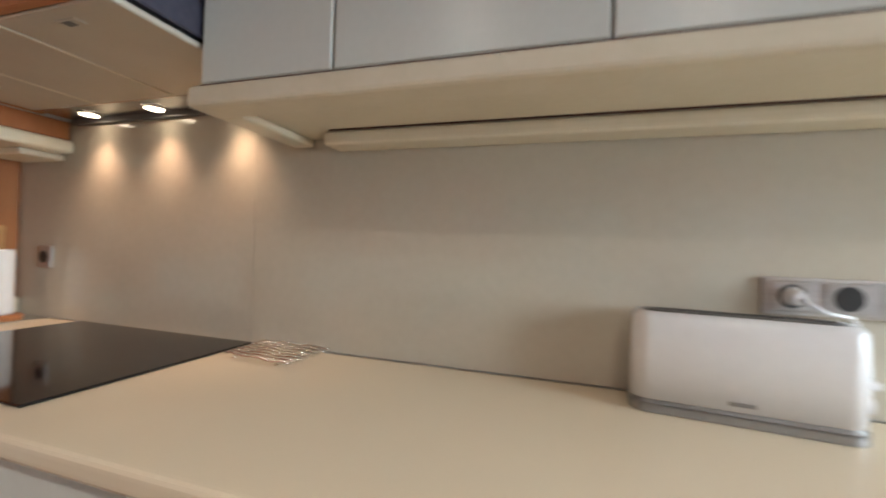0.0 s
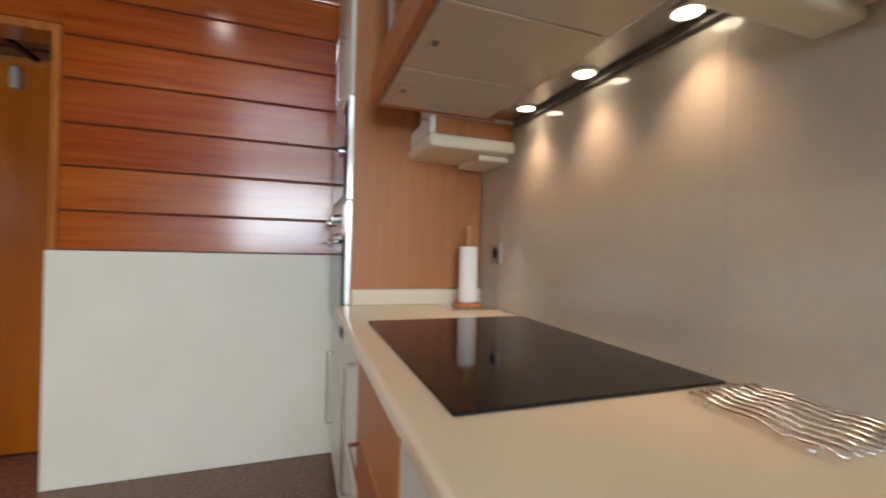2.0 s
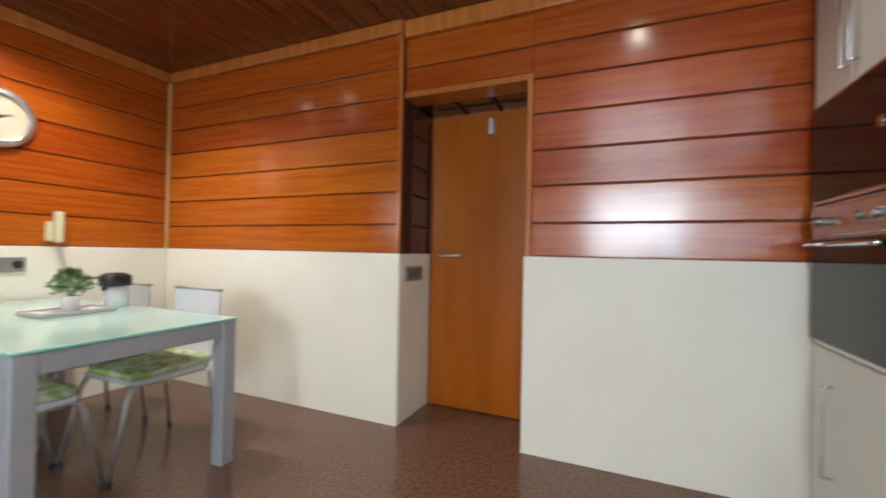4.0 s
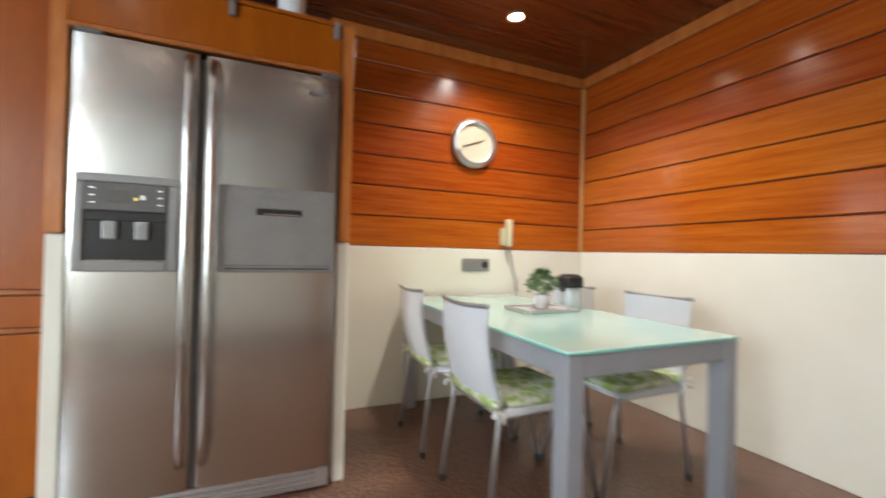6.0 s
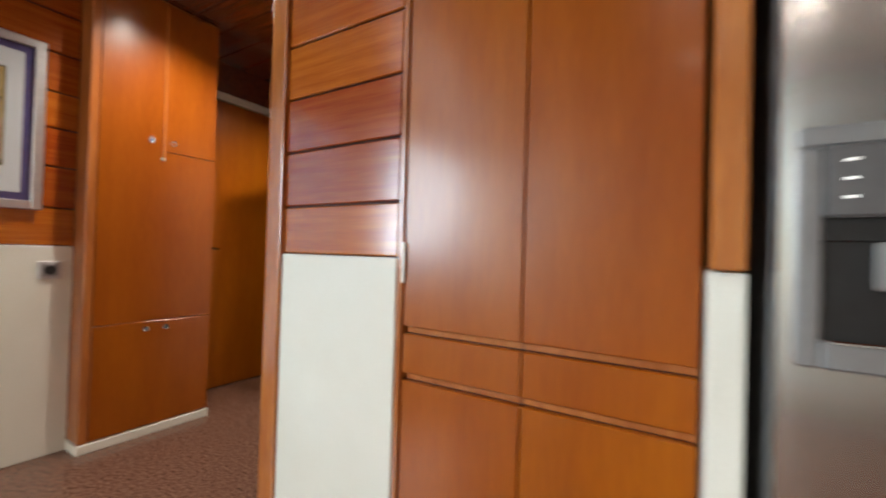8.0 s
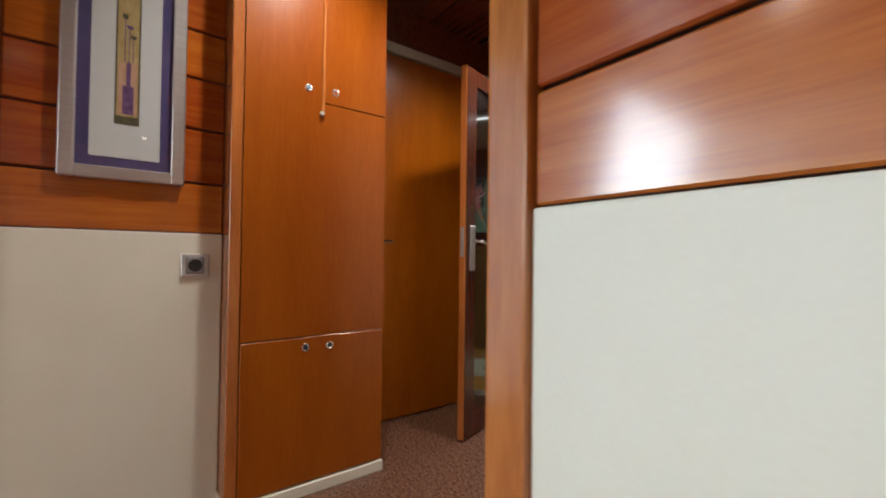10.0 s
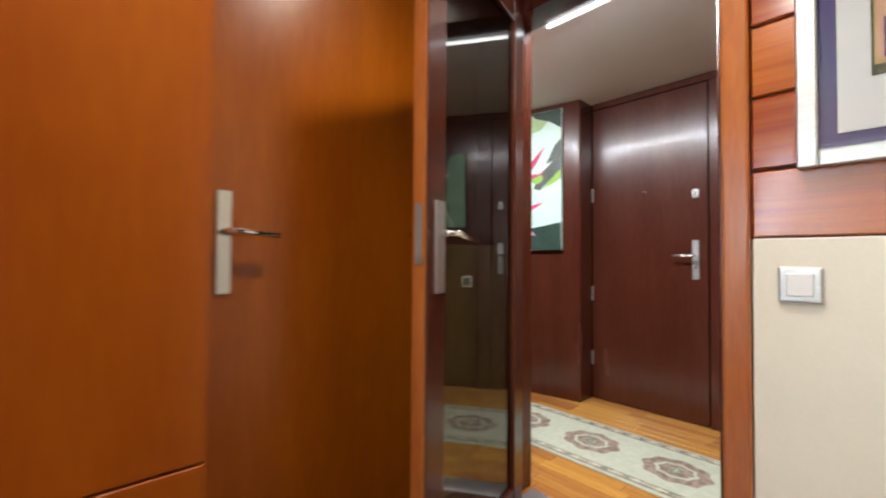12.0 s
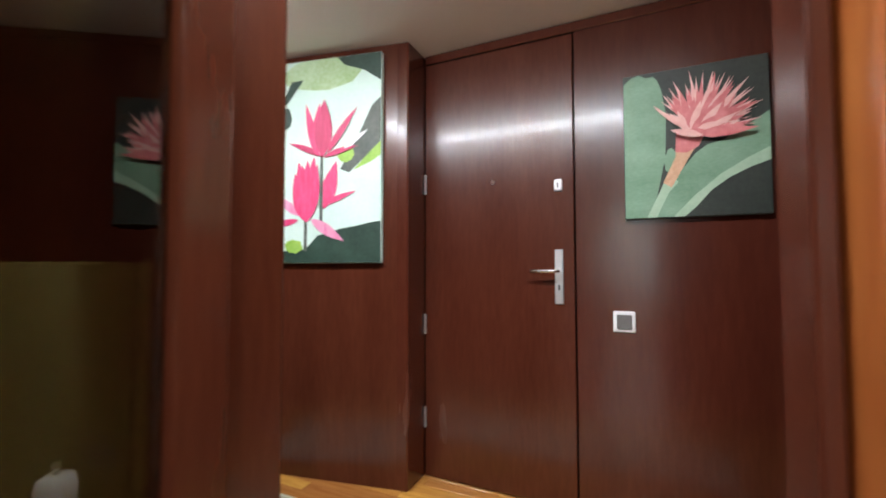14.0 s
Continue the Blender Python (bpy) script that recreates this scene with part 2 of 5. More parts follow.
def tube(points, r, seg=10):
    """A bent round rod through the points."""
    bm = bmesh.new()
    pts = [Vector(p) for p in points]
    rings = []
    side = None
    for i, p in enumerate(pts):
        d = (pts[min(i + 1, len(pts) - 1)] - pts[max(i - 1, 0)]).normalized()
        if side is None:
            side = d.orthogonal().normalized()
        side = (side - d * side.dot(d)).normalized()
        up = d.cross(side)
        rings.append([bm.verts.new(p + r * (math.cos(2 * math.pi * k / seg) * side + math.sin(2 * math.pi * k / seg) * up)) for k in range(seg)])
    for a, b in zip(rings, rings[1:]):
        for k in range(seg):
            bm.faces.new((a[k], a[(k + 1) % seg], b[(k + 1) % seg], b[k]))
    bm.faces.new(rings[0][::-1])
    bm.faces.new(rings[-1])
    return bm


def lathe(profile, centre, seg=28, axis="z", caps=True):
    """A turned body from (radius, height) pairs."""
    bm = bmesh.new()
    rings = []
    for r, h in profile:
        rings.append([bm.verts.new((centre[0] + r * math.cos(2 * math.pi * k / seg), centre[1] + r * math.sin(2 * math.pi * k / seg), centre[2] + h)) for k in range(seg)])
    for a, b in zip(rings, rings[1:]):
        for k in range(seg):
            bm.faces.new((a[k], a[(k + 1) % seg], b[(k + 1) % seg], b[k]))
    if caps:
        bm.faces.new(rings[0][::-1])
        bm.faces.new(rings[-1])
    if axis == "y":
        bmesh.ops.rotate(bm, cent=centre, matrix=Matrix.Rotation(radians(-90), 3, "X"), verts=bm.verts)
    return bm


def prism(outline, y0, y1, bev=0.0):
    """An outline in (x, z) pushed from y0 to y1."""
    bm = bmesh.new()
    f = bm.faces.new([bm.verts.new((x, y0, z)) for x, z in outline])
    r = bmesh.ops.extrude_face_region(bm, geom=[f])
    bmesh.ops.translate(bm, vec=(0, y1 - y0, 0), verts=[g for g in r["geom"] if isinstance(g, bmesh.types.BMVert)])
    bmesh.ops.recalc_face_normals(bm, faces=bm.faces)
    if bev:
        bmesh.ops.bevel(bm, geom=bm.edges[:], offset=bev, segments=2, affect="EDGES")
    return bm


def structure(name, bm, material, label, category="wall"):
    return tagged(part(name, bm, material, None), label, category, kind="structure")


def planks(wall, axis, face, a0, a1, edges, material, out, thick=0.014):
    """Level boards on a wall. axis 'x' runs along x on the plane y = face; out is +1 or -1, the way they face."""
    for z0, z1 in zip(edges, edges[1:]):
        lo, hi = face - thick, face
        if out < 0:
            lo, hi = face, face + thick
        if axis == "x":
            bm = bx(a0, lo, z0 + 0.004, a1, hi, z1 - 0.004, 0.004)
        else:
            bm = bx(lo, a0, z0 + 0.004, hi, a1, z1 - 0.004, 0.004)
        part("plank", bm, material, wall)

# ---- structure ----
WAINS = 1.079
CEIL = 2.56
LEV_W = [1.079, 1.262, 1.466, 1.662, 1.865, 2.062, 2.25, 2.46]
LEV_S = [1.079, 1.287, 1.492, 1.697, 1.905, 2.116, 2.32, 2.46]
LEV_P = [1.079, 1.263, 1.478, 1.688, 1.90, 2.11, 2.32, 2.50]

structure("floor", bx(-3.4, -4.93, -0.12, 3.95, 1.2, 0.0, 0), tile, "brown speckled polished stone kitchen floor", "floor")
ceiling = structure("ceiling", bx(-3.4, -4.93, CEIL, 3.95, 1.2, CEIL + 0.1, 0), groove_dark, "dark red wooden plank ceiling", "ceiling")
cb = bmesh.new()
cy0 = -4.9
while cy0 < 1.1:
    bx(-3.3, cy0, CEIL - 0.014, 3.9, cy0 + 0.192, CEIL - 0.001, 0.003, 1, cb)
    cy0 += 0.2
structure("ceiling_boards", cb, dark_wood, "dark red varnished ceiling boards", "ceiling")

wall_north = structure("wall_north", bx(-3.4, 1.0, 0, 3.6, 1.15, CEIL, 0), paint, "painted wall behind the kitchen counter")
sp = thing("backsplash", (-0.6, 0.995, 0.9), "glossy greige backsplash panels behind the worktop", "backsplash", kind="structure")
for sx0, sx1, sz in ((-1.984, -0.9003, 1.64), (-0.8997, 0.60, 1.64), (0.6006, 2.3, 1.64)):
    part("splash_panel", bx(sx0, 0.99, 0.90, sx1, 1.003, sz, 0.001), splash, sp)

# west wall with the door niche
ww = structure("wall_west", bx(-2.80, -4.0, 0, -2.668, -1.60, CEIL, 0), groove_dark, "wall with varnished planks above cream wainscot")
planks(ww, "y", -2.652, -3.832, -1.63, LEV_W, plank_y, 1)
part("wainscot", bx(-2.70, -3.832, 0, -2.648, -1.601, WAINS, 0.006, 2), paint, ww, "cream painted wainscot")
part("corner_trim", bx(-2.70, -1.63, WAINS, -2.645, -1.600, 2.46, 0.004), trim_wood, ww)
part("cornice", bx(-2.70, -3.832, 2.462, -2.635, -1.60, 2.546, 0.008, 2), trim_wood, ww, "moulded wooden cornice")
part("corner_bead", bx(-2.652, -3.832, WAINS, -2.63, -3.812, 2.46, 0.006, 2), pine, ww, "pale corner bead")
wn_ = structure("wall_west_north", bx(-2.85, -0.822, 0, -2.695, 1.0, CEIL, 0), groove_dark, "wall with varnished planks above cream wainscot")
planks(wn_, "y", -2.682, -0.79, 0.995, LEV_W, plank_y, 1)
part("wainscot", bx(-2.85, -0.824, 0, -2.657, 0.999, WAINS, 0.006, 2), paint, wn_, "cream painted wainscot")
part("niche_post", bx(-2.85, -0.822, WAINS, -2.672, -0.79, 2.07, 0.004), trim_wood, wn_)
part("cornice", bx(-2.72, -1.60, 2.44, -2.66, 0.99, 2.546, 0.008, 2), trim_wood, wn_, "moulded wooden cornice")
wh = structure("wall_header", bx(-2.85, -1.60, 2.10, -2.70, -0.822, CEIL, 0), groove_dark, "planked wall above the door niche")
planks(wh, "y", -2.688, -1.60, -0.79, [2.10, 2.25, 2.44], plank_y, 1)
part("head_trim", bx(-2.85, -1.60, 2.06, -2.675, -0.79, 2.098, 0.004), trim_wood, wh)
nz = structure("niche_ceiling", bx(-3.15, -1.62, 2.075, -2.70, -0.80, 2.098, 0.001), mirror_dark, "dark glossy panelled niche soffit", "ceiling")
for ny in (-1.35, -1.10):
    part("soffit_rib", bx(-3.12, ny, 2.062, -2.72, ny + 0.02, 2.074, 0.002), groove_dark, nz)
ns = structure("wall_niche_south", bx(-3.15, -1.80, 0, -2.66, -1.612, CEIL - 0.01, 0), groove_dark, "niche side wall, dark wood over cream wainscot")
planks(ns, "x", -1.600, -3.10, -2.70, LEV_W[:-2] + [2.07], mahogany, 1)
part("wainscot", bx(-3.10, -1.70, 0, -2.66, -1.598, WAINS, 0.004), paint, ns)
structure("wall_niche_north", bx(-3.15, -0.80, 0, -2.86, -0.6, CEIL - 0.01, 0), paint, "narrow painted niche side wall")
structure("wall_niche_back", bx(-3.25, -1.8, 0, -3.125, -0.6, CEIL - 0.01, 0), trim_wood, "wooden wall round the niche door")
d1 = thing("door_1", (-3.10, -1.19, 0), "plain honey veneered door, closed", "door", kind="structure")
part("leaf", bx(-3.122, -1.575, 0.008, -3.085, -0.83, 2.03, 0.003), oak, d1)
dh = part("door_handle", tube([(-3.085, -1.50, 1.07), (-3.045, -1.50, 1.07), (-3.035, -1.485, 1.07), (-3.035, -1.36, 1.072), (-3.05, -1.345, 1.072), (-3.085, -1.345, 1.072)], 0.011), alu, d1, "steel bow handle", True)
part("closer", bx(-3.085, -1.16, 1.89, -3.04, -1.12, 2.0, 0.004), alu, d1, "small metal door closer")
ip = thing("light_switch", (-2.83, -1.598, 0.95), "grey triple switch plate on the niche wall", "light switch")
part("plate", bx(-2.955, -1.60, 0.90, -2.72, -1.588, 0.995, 0.003), mid_grey, ip)
for sx in (-2.93, -2.865, -2.80):
    part("rocker", bx(sx, -1.59, 0.918, sx + 0.055, -1.583, 0.978, 0.002), grey_plastic, ip)

# south wall
ws = structure("wall_south", bx(-2.85, -4.0, 0, 2.0, -3.848, CEIL, 0), groove_dark, "wall with varnished planks above cream wainscot")
planks(ws, "x", -3.834, -2.648, -0.55, LEV_S, plank_x, 1)
part("wainscot", bx(-2.648, -3.90, 0, -0.55, -3.830, WAINS, 0.006, 2), paint, ws, "cream painted wainscot")
part("cornice", bx(-2.635, -3.90, 2.462, -0.55, -3.815, 2.546, 0.008, 2), trim_wood, ws, "moulded wooden cornice")

# panel wall beside the tall cabinets, ends in a post
wp = structure("wall_panel", bx(1.372, -3.95, 0, 2.03, -3.232, CEIL, 0), groove_dark, "short wall with varnished planks above white wainscot")
planks(wp, "x", -3.214, 1.376, 1.945, LEV_P, plank_x, 1)
part("wainscot", bx(1.374, -3.30, 0, 1.945, -3.208, WAINS, 0.006, 2), paint, wp, "off-white painted wainscot")
part("corner_post", bx(1.947, -3.27, 0, 2.037, -3.196, CEIL - 0.016, 0.008, 2), trim_wood, wp, "varnished wooden corner post")
structure("wall_passage_west", bx(1.9, -4.9, 0, 2.03, -3.95, CEIL, 0), paint, "painted passage wall")

# wall with the doorway into the hall
wd = structure("wall_doorway", bx(1.9, -5.0, 0, 2.70, -4.897, CEIL, 0), groove_dark, "wall with planks above cream wainscot beside the hall doorway")
planks(wd, "x", -4.884, 2.03, 2.682, [1.079, 1.270, 1.476, 1.68, 1.886, 2.09, 2.30, 2.54], plank_x, 1)
part("wainscot", bx(2.03, -4.95, 0, 2.682, -4.880, WAINS, 0.005, 2), paint, wd, "cream painted wainscot")
part("door_casing", bx(2.684, -5.02, 0, 2.752, -4.862, 2.14, 0.008, 2), trim_wood, wd, "varnished door casing")
part("door_stop", bx(2.754, -5.03, 0, 2.775, -4.93, 2.10, 0.004), mahogany, wd)
wdh = structure("wall_doorway_header", bx(2.70, -5.0, 2.14, 3.75, -4.897, CEIL, 0), dark_wood, "dark wooden panel above the hall doorway")
part("head_casing", bx(2.754, -5.02, 2.06, 3.52, -4.87, 2.138, 0.005), mahogany, wdh)
part("light_trim", bx(2.78, -5.03, 2.045, 3.44, -5.016, 2.058, 0.003), tube_glow, wdh, "lit white strip along the head")
wde = structure("wall_doorway_east", bx(3.535, -5.0, 0, 3.95, -4.89, CEIL, 0), groove_dark, "planked wall end behind the open glass door")
planks(wde, "x", -4.876, 3.54, 3.715, [1.079, 1.270, 1.476, 1.68, 1.886, 2.06], mahogany, 1)
part("wainscot", bx(3.54, -4.95, 0, 3.715, -4.872, WAINS, 0.004), paint, wde)
part("door_casing", bx(3.518, -5.02, 0, 3.533, -4.862, 2.14, 0.006, 2), mahogany, wde)

# east side: recessed door wall, closet, cream wall, glazed door, window
we = structure("wall_passage_east", bx(3.735, -4.9, 0, 3.95, -3.62, CEIL, 0), dark_wood, "dark wooden wall round the passage door")
part("wainscot", bx(3.716, -4.874, 0, 3.745, -4.603, WAINS, 0.004), paint, we, "cream painted wainscot")
part("lintel", bx(3.69, -4.88, 2.24, 3.733, -3.66, 2.30, 0.004), filter_metal, we, "pale metal lintel strip")
d2 = thing("door_2", (3.73, -4.1, 0), "plain honey veneered door with a steel lever handle, closed", "door", kind="structure")
part("leaf", bx(3.712, -4.49, 0.008, 3.733, -3.68, 2.235, 0.003), oak, d2)
part("casing", bx(3.70, -4.60, 0, 3.733, -4.495, 2.238, 0.005, 2), trim_wood, d2)
part("back_plate", bx(3.705, -3.815, 0.91, 3.713, -3.772, 1.21, 0.003), steel, d2, "long steel handle plate")
part("door_handle", tube([(3.71, -3.795, 1.09), (3.665, -3.795, 1.09), (3.655, -3.81, 1.09), (3.655, -3.93, 1.083)], 0.009), chrome, d2, "steel lever handle", True)

wea = structure("wall_east", bx(3.395, -3.0, 0, 3.55, -2.36, CEIL, 0), groove_dark, "wall with varnished planks above cream wainscot")
planks(wea, "y", 3.382, -2.99, -2.36, [1.079, 1.276, 1.489, 1.689, 1.876, 2.08, 2.29, 2.54], plank_y, -1)
part("wainscot", bx(3.378, -2.99, 0, 3.45, -2.36, WAINS, 0.005, 2), paint, wea, "cream painted wainscot")
structure("wall_east_middle", bx(3.395, -1.38, 0, 3.55, -0.88, CEIL, 0), paint, "painted wall between door and window")
structure("wall_east_sill", bx(3.395, -0.88, 0, 3.55, 0.80, 0.98, 0), paint, "painted wall below the window")
structure("wall_east_top", bx(3.395, -2.36, 2.32, 3.55, 1.0, CEIL, 0), paint, "painted wall above door and window")
structure("wall_east_end", bx(3.395, 0.80, 0, 3.55, 1.0, 2.32, 0), paint, "painted wall end beside the window")
w1 = thing("window_1", (3.45, -0.04, 0.98), "bright window in a wooden frame", "window", kind="structure")
for nm, b in (("window_frame", (3.40, -0.87, 0.985, 3.46, -0.80, 2.31)), ("window_frame", (3.40, 0.72, 0.985, 3.46, 0.79, 2.31)), ("window_frame", (3.40, -0.80, 2.24, 3.46, 0.72, 2.31)), ("window_sill", (3.36, -0.80, 0.985, 3.46, 0.72, 1.03)), ("mullion", (3.40, -0.07, 1.03, 3.46, 0.0, 2.24))):
    part(nm, bx(*b, 0.006), trim_wood, w1)
for y0, y1 in ((-0.80, -0.07), (0.0, 0.72)):
    pane = part("pane", bx(3.425, y0, 1.03, 3.433, y1, 2.24, 0), frost, w1)
    pane.visible_shadow = False
d3 = thing("door_3", (3.42, -1.85, 0), "frosted glass door in a dark wooden frame, lit from behind", "door", kind="structure")
for b in ((3.36, -2.36, 0, 3.44, -2.285, 2.30), (3.36, -1.46, 0, 3.44, -1.385, 2.30), (3.36, -2.285, 2.22, 3.44, -1.46, 2.30)):
    part("door_frame", bx(*b, 0.006, 2), dark_wood, d3)
part("bottom_rail", bx(3.37, -2.285, 0.01, 3.43, -1.46, 0.10, 0.012, 2), dark_wood, d3)
dpane = part("pane", bx(3.39, -2.285, 0.10, 3.405, -1.46, 2.22, 0), frost, d3, "frosted pale blue glass")
dpane.visible_shadow = False
part("door_handle", tube([(3.39, -2.15, 1.14), (3.345, -2.15, 1.13), (3.335, -2.152, 1.12), (3.335, -2.175, 1.03)], 0.009), black, d3, "dark lever handle", True)
bd = bx(4.3, -3.4, -0.2, 4.32, 1.6, 3.2, 0)
# unseen lid and ends, added to keep stray sky light off the panes
bx(3.56, -3.4, 3.2, 4.32, 1.6, 3.22, 0, 1, bd)
bx(3.56, 1.6, -0.2, 4.32, 1.62, 3.2, 0, 1, bd)
bx(3.56, -2.98, -0.2, 4.3, -2.96, 3.2, 0, 1, bd)
structure("backdrop", bd, sky_card, "pale bright daylight outside the window", "backdrop")

# hall
structure("hall_floor", bx(1.0, -6.6, -0.12, 5.6, -4.93, -0.006, 0), groove_dark, "parquet bed of the entrance hall", "floor")
structure("threshold", bx(2.75, -5.0, 0.0, 3.50, -4.90, 0.006, 0.002), alu, "metal threshold strip in the hall doorway", "threshold")
structure("hall_ceiling", bx(1.0, -6.7, 2.172, 5.6, -5.03, 2.3, 0), white_paint, "smooth white hall ceiling", "ceiling")
he = structure("wall_entrance", bx(1.0, -6.6, 0, 3.15, -6.34, 2.172, 0), mahogany, "polished dark mahogany wall beside the entrance door")
part("top_rail", bx(1.2, -6.36, 2.125, 3.90, -6.33, 2.17, 0.004), mahogany, he)
structure("wall_hall_back", bx(1.2, -5.03, 0, 2.70, -5.002, 2.172, 0.0), mahogany, "polished dark mahogany hall wall beside the doorway")
structure("wall_hall_west", bx(1.0, -6.34, 0, 1.2, -5.002, 2.172, 0.0), mahogany, "polished dark mahogany hall wall")
structure("wall_behind_door", bx(3.1, -6.7, 0, 3.95, -6.41, 2.172, 0), mahogany, "dark mahogany wall round the entrance door")
structure("wall_hall_post", bx(3.906, -6.6, 0, 3.99, -6.162, 2.172, 0.006), mahogany, "projecting dark mahogany door post", "post")
rl = Matrix.Rotation(math.atan2(0.13, 0.68), 4, "Z")
lw = bx(-0.03, -0.2, 0, 1.7, 0.0, 2.172, 0)
bmesh.ops.transform(lw, matrix=Matrix.Translation((3.95, -6.165, 0)) @ rl, verts=lw.verts)
structure("wall_hall_south", lw, mahogany, "polished dark mahogany hall wall, slightly angled")
structure("wall_hall_east", bx(5.45, -6.6, 0, 5.6, -4.93, 2.3, 0), mahogany, "dark hall end wall")
structure("wall_hall_north", bx(3.95, -5.03, 0, 5.6, -4.9, 2.3, 0), mahogany, "dark hall wall")
structure("hall_header", bx(2.702, -5.055, 2.14, 3.9, -5.03, 2.2, 0), mahogany, "dark head wall over the doorway")
d4 = thing("door_4", (3.53, -6.34, 0), "tall polished mahogany entrance door with a steel lever, closed", "door", kind="structure")
part("leaf", bx(3.158, -6.40, 0.006, 3.902, -6.338, 2.122, 0.004), mahogany, d4)
part("back_plate", bx(3.206, -6.34, 0.898, 3.244, -6.329, 1.142, 0.003), alu, d4, "pale steel lock plate")
part("door_handle", tube([(3.225, -6.33, 1.045), (3.225, -6.29, 1.045), (3.24, -6.28, 1.045), (3.345, -6.282, 1.045)], 0.008), chrome, d4, "steel lever handle", True)
part("keyhole", bx(3.221, -6.331, 0.96, 3.229, -6.327, 0.985, 0.001), black, d4)
part("lock_plate", bx(3.207, -6.34, 1.405, 3.243, -6.329, 1.46, 0.008, 2), alu, d4, "small square upper lock")
part("lock_slot", bx(3.222, -6.331, 1.42, 3.230, -6.327, 1.445, 0.001), black, d4)
part("peephole", cyl((3.532, -6.34, 1.471), (3.532, -6.330, 1.471), 0.012), chrome, d4, "round brass peephole")
for hz in (0.25, 0.72, 1.44):
    part("hinge", cyl((3.898, -6.332, hz), (3.898, -6.332, hz + 0.1), 0.007, seg=8), mid_grey, d4)
hs = thing("hall_switch", (2.96, -6.33, 0.835), "dark switch in a white square frame", "light switch")
part("frame", bx(2.918, -6.342, 0.79, 3.004, -6.328, 0.878, 0.004), white_plastic, hs)
part("rocker", bx(2.932, -6.33, 0.804, 2.990, -6.322, 0.864, 0.002), grey_plastic, hs)

# glass door, open into the passage
gd = thing("glass_door", (3.460, -4.842, 0), "open smoked glass door in a dark mahogany frame", "door")
gd_turn = Matrix.Translation((3.460, -4.842, 0)) @ Matrix.Rotation(math.atan2(0.657, -0.197), 4, "Z")


def gpart(name, bm, material, label="", parent=None, smooth=False):
    bmesh.ops.transform(bm, matrix=gd_turn, verts=bm.verts)
    return part(name, bm, material, parent or gd, label, smooth)


gpart("stile", bx(0.0, -0.02, 0.01, 0.095, 0.02, 2.05, 0.006, 2), mahogany)
gpart("stile", bx(0.635, -0.02, 0.01, 0.735, 0.02, 2.05, 0.006, 2), mahogany)
gpart("rail", bx(0.096, -0.018, 0.01, 0.634, 0.018, 0.13, 0.005, 2), mahogany)
gpart("rail", bx(0.096, -0.018, 1.96, 0.634, 0.018, 2.05, 0.005, 2), mahogany)
gpane = gpart("pane", bx(0.097, -0.004, 0.131, 0.633, 0.004, 1.959, 0), glass_smoke, "smoked glass pane")
gpart("edge_band", bx(0.7355, -0.019, 0.01, 0.741, 0.019, 2.05, 0.001), trim_wood)
for sg in (-1, 1):
    gpart("back_plate", bx(0.655, sg * 0.021, 0.924, 0.70, sg * 0.030, 1.172, 0.002), alu, "long satin steel plate")
    gpart("door_handle", tube([(0.678, sg * 0.03, 1.085), (0.678, sg * 0.065, 1.085), (0.665, sg * 0.075, 1.085), (0.545, sg * 0.075, 1.062)], 0.009), chrome, "steel lever handle", None, True)
gpart("latch", bx(0.741, -0.011, 1.0, 0.7435, 0.011, 1.16, 0.001), mid_grey, "metal latch plate")

# ---- fixed furniture: tall cabinets ----
tc = thing("tall_cabinet", (0.95, -3.21, 0), "tall honey veneered built-in cupboard with drawers between doors", "cabinet")
part("body", bx(0.535, -3.83, 0.0, 1.368, -3.236, 2.54, 0.002), groove_dark, tc)
for x0, x1 in ((0.538, 0.943), (0.947, 1.343)):
    part("upper_door", bx(x0, -3.235, 0.862, x1, -3.212, 2.535, 0.003), oak, tc)
    part("drawer", bx(x0, -3.235, 0.715, x1, -3.212, 0.838, 0.003), oak, tc)
    part("lower_door", bx(x0, -3.235, 0.06, x1, -3.212, 0.690, 0.003), oak, tc)
    for gz in (0.841, 0.693):
        part("finger_groove", bx(x0, -3.234, gz, x1, -3.229, gz + 0.02, 0.002), trim_wood, tc)
part("edge_stile", bx(1.345, -3.24, 0, 1.366, -3.202, 2.54, 0.004), trim_wood, tc)
part("hinge", bx(1.336, -3.211, 1.00, 1.348, -3.200, 1.13, 0.002), filter_metal, tc, "long metal hinge")

# closet
cl = thing("closet", (3.239, -3.33, 0), "honey veneered built-in closet with flat locked doors", "closet")
part("body", bx(3.256, -3.648, 0.05, 3.733, -3.004, 2.555, 0.002), oak_flat, cl)
part("corner_post", bx(3.24, -3.035, 0.05, 3.39, -2.992, 2.54, 0.004), trim_wood, cl)
part("lower_door", bx(3.238, -3.648, 0.055, 3.255, -3.037, 0.657, 0.003), oak, cl)
td = bmesh.new()
tf = td.faces.new([td.verts.new((3.238, y, z)) for y, z in ((-3.648, 0.662), (-3.037, 0.662), (-3.037, 2.53), (-3.343, 2.53), (-3.343, 1.652), (-3.648, 1.652))])
tg = bmesh.ops.extrude_face_region(td, geom=[tf])
bmesh.ops.translate(td, vec=(0.017, 0, 0), verts=[g for g in tg["geom"] if isinstance(g, bmesh.types.BMVert)])
bmesh.ops.recalc_face_normals(td, faces=td.faces)
part("tall_door", td, oak, cl, "tall door notched round the small upper door")
part("upper_door", bx(3.236, -3.648, 1.655, 3.255, -3.347, 2.53, 0.003), oak, cl)
